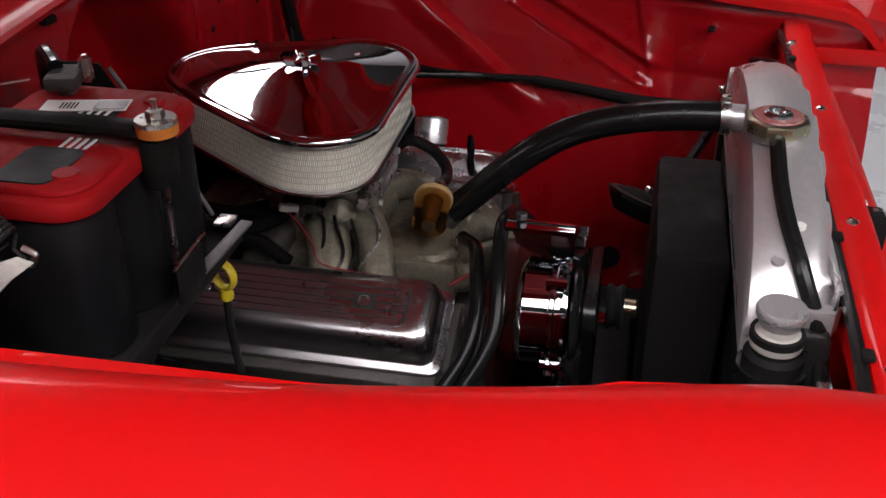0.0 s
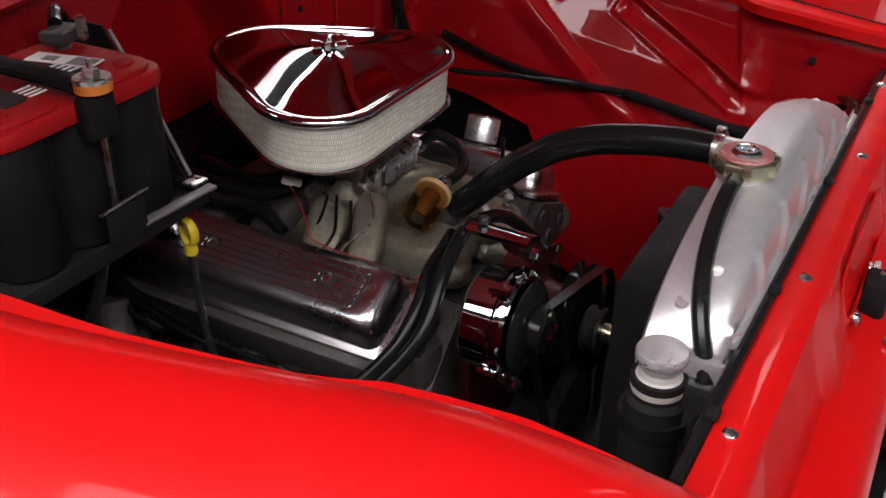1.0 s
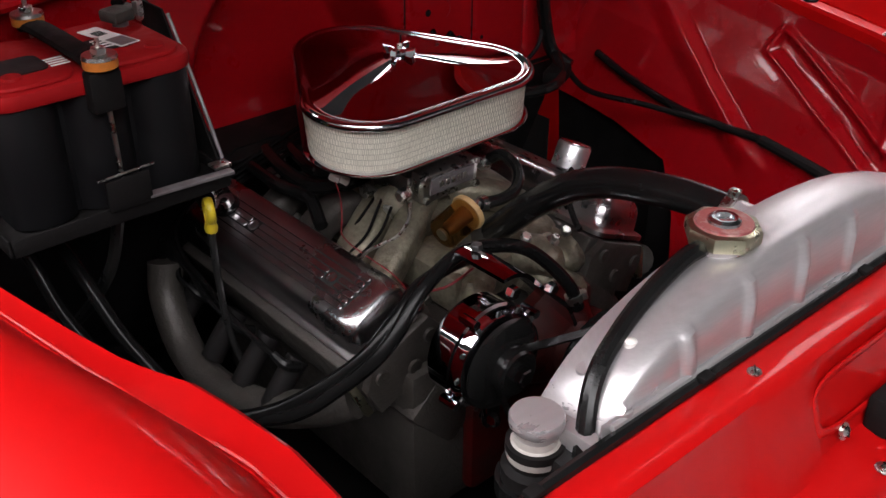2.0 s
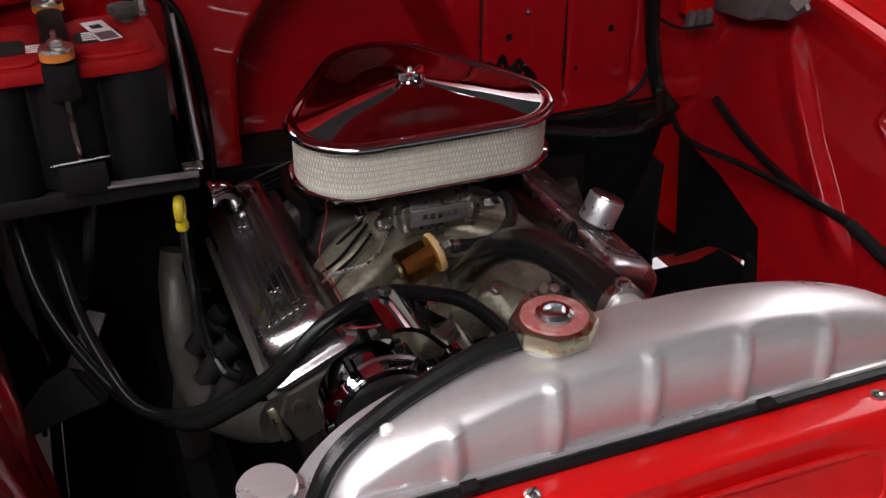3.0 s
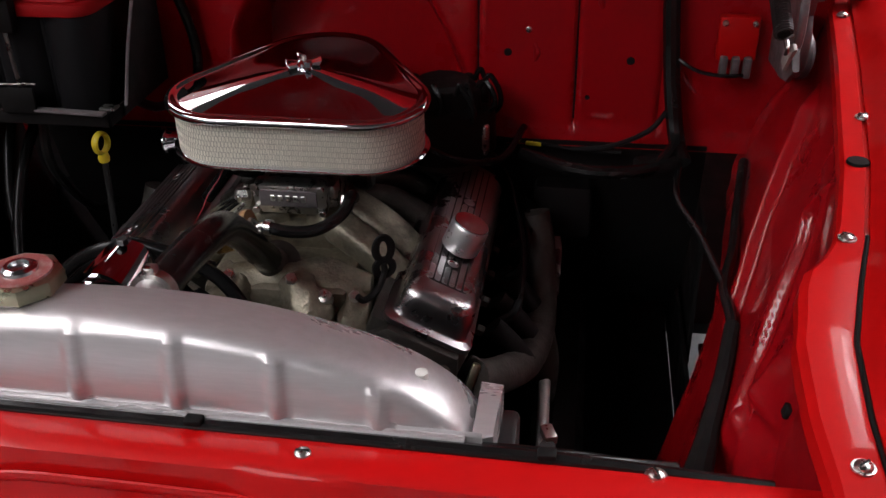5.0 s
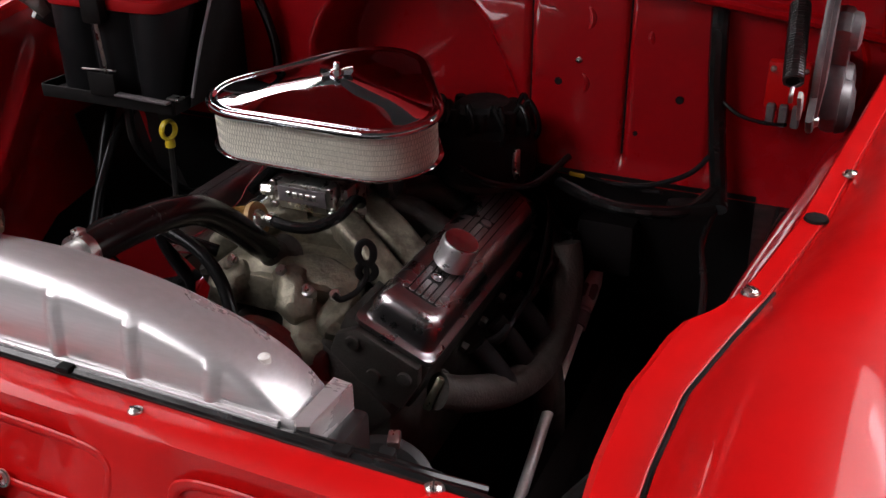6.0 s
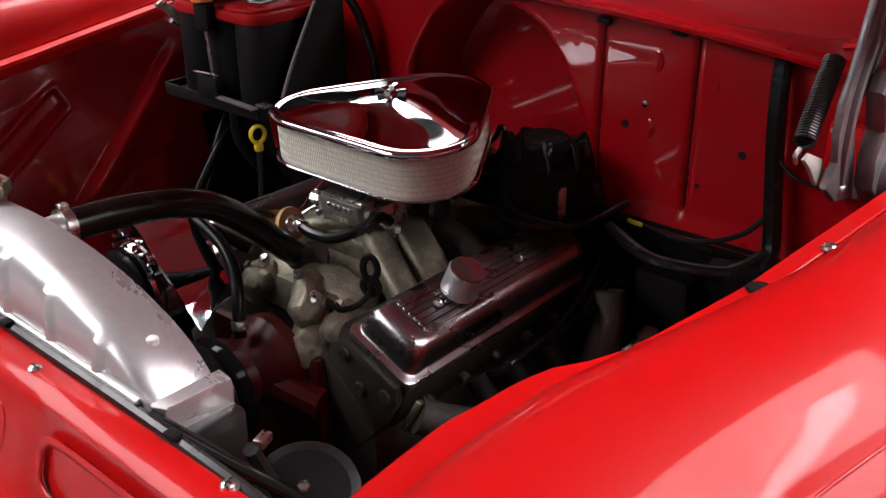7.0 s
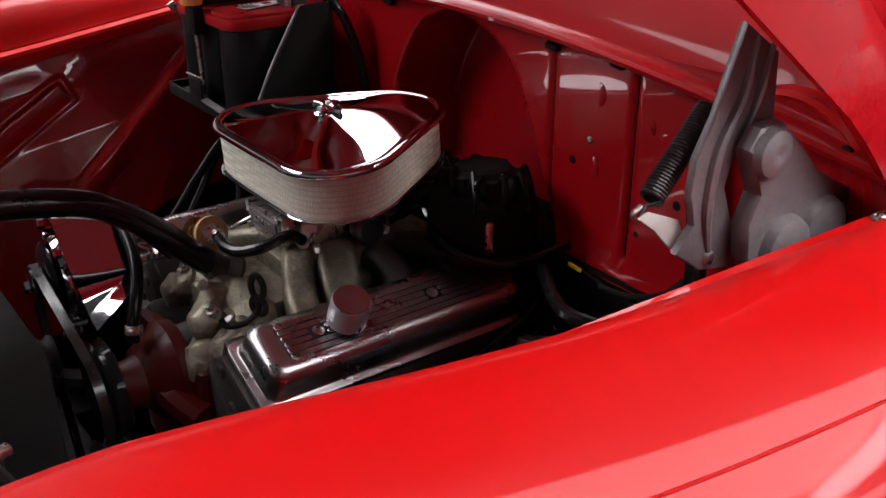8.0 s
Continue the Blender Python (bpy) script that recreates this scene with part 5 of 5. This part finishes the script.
    for y in (-.016, .186):
        j = part("j_bolt", tube(B(), [(-.437, y, 1.248), (-.4365, y, 1.18), (-.434, y + .004, 1.07)], .0032, 8), ZINC, h, "bright threaded J-bolt")
        part("washer", lathe(B(), [(0, 0), (.0195, 0), (.0195, .010), (0, .010)], at(-.437, y, 1.2155), 22), ORANGE, j, "orange rubber washer")
        part("plate", lathe(B(), [(0, 0), (.020, 0), (.019, .004), (0, .004)], at(-.437, y, 1.2257), 22), ZINC, j)
        part("nut", hexnut(B(), .009, .008, at(-.437, y, 1.2297)), ZINC, j)
    # tray
    t = thing("battery_tray", "black steel battery tray on a bracket from the firewall", "tray", (-.43, .08, .99))
    part("pan", rbox(B(), (.275, .205, .006), at(-.4375, .083, 1.030), .002), MATT_BLACK, t)
    for y, l in ((-.021, .275), (.187, .275)):
        part("lip", rbox(B(), (l, .004, .022), at(-.4375, y, 1.036), .0015), MATT_BLACK, t)
    for x in (-.577, -.298):
        part("lip", rbox(B(), (.004, .205, .022), at(x, .083, 1.036), .0015), MATT_BLACK, t)
    part("gusset", prism(B(), [(0, 0), (.17, 0), (.17, .19), (.108, .19)], -.0015, .0015, at(-.291, .012, 1.03) @ at(0, 0, 0, 90, 0, 90), .0005, 1), MATT_BLACK, t)
    part("edge_rod", tube(B(), [(-.287, .016, 1.046), (-.288, .055, 1.122), (-.288, .112, 1.215)], .0028, 8), GREY_STEEL, t, "grey steel edge rod")
    part("front_clip", rbox(B(), (.055, .005, .040), at(-.434, -.0265, 1.064), .002), MATT_BLACK, t)
    part("clip_rod", tube(B(), [(-.470, -.028, 1.088), (-.400, -.028, 1.091)], .0016, 8), ZINC, t)
    # paler strip painted over the stretch of the front lip that catches light
    part("lit_edge", rbox(B(), (.112, .014, .004), at(-.355, -.026, 1.049, 0, 0, -4), .001), GREY_STEEL, t, "grey strip for the lit part of the tray edge")
    part("corner_tab", rbox(B(), (.024, .02, .004), at(-.303, -.006, 1.050), .001), ZINC, t)
    part("brace", tube(B(), [(-.43, .02, 1.027), (-.45, .05, .92), (-.47, .18, .78), (-.47, .27, .75)], .008, 8), BLACK, t)
    part("brace", tube(B(), [(-.33, .10, 1.027), (-.33, .2, .97), (-.33, .27, .95)], .008, 8), BLACK, t)
    for k, pts_, lab in (("battery_cable", [(-.53, .14, 1.232), (-.55, .12, 1.262), (-.585, .05, 1.25), (-.60, .10, 1.15), (-.59, .2, 1.05)], "thick black battery cable"),
                         ("battery_cable", [(-.34, .14, 1.232), (-.31, .17, 1.235), (-.27, .20, 1.18), (-.25, .22, 1.05), (-.26, .15, .95)], "thick black battery cable")):
        c = thing(k, lab + " curving off the battery terminal", "cable", pts_[0])
        part("cable", tube(B(), pts_, .0085, 10), RUBBER, c)


battery()


# ---- wiring loom ----
def loom():
    l = thing("wiring_loom", "black taped wiring loom down the firewall and along the apron", "wiring loom", (.55, .1, .95))
    part("trunk", tube(B(), [(.512, .258, 1.212), (.513, .238, 1.218), (.516, .222, 1.195), (.522, .215, 1.12), (.532, .213, 1.03), (.545, .20, .955), (.555, .16, .93)], .0135, 10), RUBBER, l)
    run = []
    for y, z in ((.17, .93), (.06, .905), (-.05, .892), (-.16, .897), (-.25, .897), (-.35, .892), (-.45, .886), (-.55, .886), (-.64, .885)):
        p = apron_at(1, y, z)
        run.append((p.x - .010 - max(0.0, pressing(y, z)), p.y, p.z + .003))
    part("branch", tube(B(), run, .0075, 10), RUBBER, l)
    part("wrap", tube(B(), [run[4], run[5], run[6], run[7], run[8]], [.0095, .010, .012, .018, .020], 10), MATT_BLACK, l)
    part("branch", tube(B(), [(.545, .19, .95), (.51, .14, .93), (.44, .10, .935), (.38, .12, .93), (.30, .17, .93)], .010, 10), RUBBER, l)
    part("branch", tube(B(), [(.55, .17, .93), (.545, .10, .90), (.57, -.02, .90), (run[3][0], run[3][1], run[3][2])], .0055, 8), RUBBER, l)
    part("junction", rbox(B(), (.07, .04, .03), at(.515, .155, .925, 0, 0, 25), .008), MATT_BLACK, l)
    part("stray_wire", tube(B(), [(.53, .213, 1.0), (.50, .20, .965), (.44, .20, .935), (.38, .205, .925)], .0042, 8), CASE, l)
    part("stray_wire", tube(B(), [(.525, .215, 1.09), (.56, .20, 1.07), (.60, .205, 1.06), (.63, .18, 1.07)], .003, 8), RUBBER, l)
    t = thing("cable_tag", "small yellow tag on a dark cable", "tag", (.316, .223, .927))
    part("tag", rbox(B(), (.026, .004, .007), at(.316, .218, .926, 0, 6, 4), .0015), YELLOW, t)
    part("cable", tube(B(), [(.20, .225, .935), (.316, .223, .926), (.40, .215, .918), (.46, .2, .925)], .0032, 8), MATT_BLACK, t)


loom()


# ---- hood hinge and spring ----
def hinge(s):
    def X(x):
        return side_x(s, x)
    back = 0.0 if s > 0 else .045
    h = thing("hinge_assembly", "grey pressed-steel hood hinge with a coil spring", "hinge", (X(.66), .15, 1.1), "hood hinges")

    def plate(name, pts, x, th, bev=.003, m_=GREY_STEEL):
        bm = B()
        m = at(X(x), 0, 0, 90, 0, 90)
        prism(bm, pts, -th / 2, th / 2, m, bev)
        return part(name, bm, m_, h)
    plate("arm", [(.067, 1.36), (.122, 1.325), (.128, 1.26), (.098, 1.25), (.07, 1.225), (.062, 1.197), (.078, 1.16), (.098, 1.10), (.04, 1.112), (.0, 1.14), (.022, 1.165), (.012, 1.20), (.015, 1.236), (.036, 1.275)], .668, .009, .004)
    plate("body_plate", [(.076, 1.262), (.062, 1.242), (.086, 1.191), (.072, 1.16), (.078, 1.12), (.11, 1.093), (.148, 1.078), (.29, 1.066), (.278, 1.148), (.217, 1.179), (.182, 1.198), (.137, 1.242), (.109, 1.263)], .687, .022, .010)
    plate("tongue", [(-.040, 1.183), (-.026, 1.187), (.018, 1.168), (.030, 1.145), (.010, 1.138), (-.018, 1.166)], .655, .005, .002, PALE_PRIMER)
    part("pivot", lathe(B(), [(0, 0), (.026, 0), (.024, .010), (.014, .014), (.006, .014), (0, .010)], at(X(.697), .092, 1.235, 0, 90 * s), 18), GREY_STEEL, h)
    part("lobe", lathe(B(), [(0, 0), (.038, 0), (.034, .012), (.022, .018), (0, .020)], at(X(.697), .135, 1.122, 0, 90 * s), 22), GREY_STEEL, h)
    part("lobe", lathe(B(), [(0, 0), (.040, 0), (.036, .010), (.02, .014), (0, .015)], at(X(.697), .20, 1.125, 0, 90 * s), 22), GREY_STEEL, h)
    part("rib", tube(B(), [(X(.673), .085, 1.345), (X(.673), .072, 1.29), (X(.673), .045, 1.24), (X(.673), .038, 1.18), (X(.672), .05, 1.125)], [.003, .006, .007, .007, .003], 8), GREY_STEEL, h)
    part("rib", tube(B(), [(X(.673), .110, 1.335), (X(.673), .098, 1.29), (X(.673), .085, 1.255)], [.003, .006, .003], 8), GREY_STEEL, h)
    part("rivet", lathe(B(), [(0, 0), (.008, 0), (.006, .005), (0, .006)], at(X(.6725), .05, 1.125, 0, 90 * s), 14), ZINC, h)
    # coil spring
    a, b = Vector((X(.645), -.026, 1.180)), Vector((X(.632), .080, 1.272))
    d = (b - a).normalized()
    u = d.cross(Vector((0, 0, 1))).normalized()
    v = d.cross(u)
    turns, n = 30, 30 * 10
    pts = [a + (b - a) * (.14 + .80 * i / n) + (u * math.cos(2 * math.pi * turns * i / n) + v * math.sin(2 * math.pi * turns * i / n)) * .0115 for i in range(n + 1)]
    sp = part("spring", tube(B(), [a, a + (b - a) * .08] + pts + [b], .0019, 6, 1), BLACK, h, "black coil spring")
    part("spring_core", tube(B(), [a + (b - a) * .14, a + (b - a) * .94], .0085, 12), MATT_BLACK, sp)
    part("hook", tube(B(), [a + Vector((0, -.004, -.006)), a + Vector((0, -.010, .004)), a + Vector((0, .0, .010))], .0028, 8), ZINC, sp)
    for ob in h.children_recursive:
        ob.data.transform(Matrix.Translation((0, back, 0)))
    return h


hinge(1)
hinge(-1)


def hinge_side():
    r = thing("hinge_pocket", "red pressed hinge pocket rim beside the cowl", "body panel", (.745, .14, 1.1))
    rg = []
    for a in steps(-25, 105, 26):
        c = Vector((.612 + .112 * math.cos(radians(a)), .262, 1.13 + .115 * math.sin(radians(a))))
        o = Vector((math.cos(radians(a)), 0, math.sin(radians(a))))
        rg.append([c + o * .009 * math.cos(t) + Vector((0, 1, 0)) * .02 * math.sin(t) for t in (2 * math.pi * k / 8 for k in range(8))])
    part("rim", loft(B(), rg), RED, r)
    part("rubber_stop", lathe(B(), [(0, 0), (.010, 0), (.009, .008), (0, .01)], at(.69, .245, 1.20, 90), 12), MATT_BLACK, r)
    fb = thing("fuse_block", "grey ribbed fuse block under the cowl corner", "fuse block", (.622, .22, 1.07))
    part("base", rbox(B(), (.06, .022, .07), at(.622, .225, 1.115), .004), RED, fb)
    for i in range(3):
        part("tooth", rbox(B(), (.012, .016, .034), at(.604 + i * .018, .214, 1.072, 8), .003), GREY_STEEL, fb)
    for x in (.60, .644):
        part("screw", lathe(B(), [(0, 0), (.005, 0), (.004, .004), (0, .005)], axis((x, .214, 1.14), (x, .2, 1.14)), 10), ZINC, fb)


hinge_side()


# ---- screws along the panels ----
def screws():
    sc = thing("panel_screw", "bright zinc panel screw with a slotted round head", "screw", (0, 0, 0), "panel screws")
    part("washer", lathe(B(), [(0, 0), (.0095, 0), (.0092, .0014), (0, .0014)], Matrix(), 20), ZINC, sc)
    hd = part("head", lathe(B(), [(0, .0012), (.0072, .0012), (.0068, .0034), (.0045, .0052), (0, .0058)], Matrix(), 18), ZINC, sc)
    part("slot", rbox(B(), (.011, .0014, .0012), at(0, 0, .0056)), INK, hd)
    spots = [((.182, -.7, 1.0405), 0, 0), ((-.157, -.694, 1.0405), 0, 0), ((-.435, -.687, 1.0405), 0, 0), ((.467, -.688, 1.0405), 0, 0),
             ((.660, -.392, edge_z(-.392) + .001), 0, 0), ((.727, -.125, edge_z(-.125) + .002), 0, 0), ((.613, -.704, edge_z(-.704) + .001), 0, 0), ((.763, .20, edge_z(.20) + .002), 0, 0), ((.774, .33, edge_z(.33) + .002), 0, 0),
             ((2 * MID - .663, -.372, edge_z(-.372) + .001), 0, 0), ((2 * MID - .727, -.115, edge_z(-.115) + .002), 0, 0), ((2 * MID - .613, -.70, edge_z(-.70) + .001), 0, 0),
             ((-.055, -.7465, .948), 74, 0), ((.048, -.7465, .958), 74, 0), ((-.045, -.79, .9225), 0, 0)]
    for k, (p, rx, _) in enumerate(spots):
        if k == 0:
            sc.location = p
        else:
            copy_thing(sc, Matrix.Translation(p) @ Matrix.Rotation(radians(rx), 4, "X") @ Matrix.Rotation(radians(37 * k), 4, "Z"))
    pl = thing("fender_plug", "black rubber plug in the fender flange", "plug", (.7, -.231, edge_z(-.231)))
    part("plug", lathe(B(), [(0, 0), (.013, 0), (.012, .003), (0, .004)], at(.702, -.231, edge_z(-.231) + .001), 20), MATT_BLACK, pl)
    hl = thing("apron_hole_plug", "small black square clip in the apron", "clip", (.595, -.565, 1.02))
    p = apron_at(1, -.565, 1.02)
    part("clip", rbox(B(), (.006, .012, .012), at(p.x - .001, p.y, p.z, 0, 15), .002), MATT_BLACK, hl)


screws()


def latch():
    l = thing("hood_latch", "black hood latch with a steel catch on the support", "latch", (.02, -.755, .92))
    part("bracket", rbox(B(), (.05, .03, .045), at(.012, -.760, .948), .006), MATT_BLACK, l)
    part("hook", tube(B(), [(.0, -.765, .96), (.0, -.785, .975), (.01, -.80, .965), (.02, -.80, .945)], .006, 8), MATT_BLACK, l)
    part("catch", rbox(B(), (.006, .035, .006), at(.025, -.775, .965, 20, 0, 15), .0015), ZINC, l)
    part("bolt", hexnut(B(), .009, .008, axis((.045, -.75, .962), (.045, -.8, .975))), ZINC, l)


latch()


def steering():
    s = thing("steering_shaft", "steel steering shaft with a universal joint", "steering shaft", (.365, .0, .65))
    part("joint", rbox(B(), (.026, .036, .030), at(.359, .185, .724, 25), .006), GREY_STEEL, s)
    part("yoke", tube(B(), [(.358, .235, .748), (.3585, .205, .734), (.359, .155, .712)], [.010, .015, .014], 12), DULL_STEEL, s)
    part("shaft", tube(B(), [(.359, .16, .714), (.359, .012, .645), (.365, -.205, .545)], .0095, 12), DULL_STEEL, s)
    part("collar", tube(B(), [(.359, .148, .708), (.359, .122, .696)], .014, 12), GREY_STEEL, s)
    b = thing("brake_booster", "black steering column bracket on the toe board", "bracket", (.37, .24, .8))
    part("box", rbox(B(), (.10, .08, .10), at(.37, .255, .80), .012), MATT_BLACK, b)
    h = thing("horn", "round black horn beside the radiator", "horn", (.30, -.46, .80))
    ax = axis((.30, -.475, .812), (.33, -.505, .892))
    part("body", lathe(B(), [(0, -.03), (.045, -.03), (.06, -.01), (.062, 0), (.05, .006), (.03, .012), (.012, .014), (0, .014)], ax, 28), MATT_BLACK, h)
    part("rim", lathe(B(), [(.058, -.006), (.065, -.004), (.066, .002), (.06, .004)], ax, 28), BLACK, h)
    part("nut", hexnut(B(), .008, .01, ax @ at(0, 0, .014)), ZINC, h)
    part("bracket", tube(B(), [(.30, -.475, .79), (.34, -.52, .83), (.37, -.575, .93), (.379, -.60, .985)], .008, 8), BLACK, h)
    part("terminal", rbox(B(), (.012, .02, .01), at(.379, -.585, .987, 0, 0, 20), .002), ZINC, h)


steering()


def toe_side():
    # plate added and tilted so that it mirrors a ceiling light as a pale patch
    p = thing("mirror_plate", "small gloss black plate low beside the heater hoses, tilted to mirror a ceiling light", "shield", (-.52, .02, .72))
    n = Vector((.10, -.80, .60)).normalized()
    u = (Vector((.99, .12, 0)) - n * n.dot(Vector((.99, .12, 0)))).normalized()
    v = n.cross(u)
    m = Matrix.Translation((-.49, .03, .74)) @ Matrix((u, v, n)).transposed().to_4x4()
    part("plate", prism(B(), [(-.125, -.066), (-.075, -.06), (-.02, -.05), (.02, -.046), (.028, -.03), (.014, -.01), (.004, .006), (-.018, .018), (-.05, .008), (-.09, -.025), (-.125, -.055)], -.003, 0, m, .001, 1), ENAMEL, p)
    b = thing("toe_brace", "grey flat steel brace under the battery tray", "brace", (-.49, .23, .65))
    part("strap", rbox(B(), (.036, .006, .135), axis((-.492, .23, .648), (-.452, .279, .70)), .002), GREY_STEEL, b)


toe_side()


def round_cover():
    c = thing("round_cover", "dark round cover with a bright rim on the toe board", "cover", (-.078, .245, .885))
    ax = axis((-.078, .262, .885), (-.078, .2, .905))
    part("disc", lathe(B(), [(0, 0), (.025, 0), (.025, .016), (.018, .020), (.016, .016), (0, .016)], ax, 24), BLACK, c)
    part("rim", lathe(B(), [(.0245, .010), (.029, .010), (.0295, .016), (.0265, .020), (.0245, .019)], ax, 28), ZINC, c, "bright metal rim")
    part("hub", hexnut(B(), .007, .006, ax @ at(0, 0, .016)), ZINC, c)


round_cover()
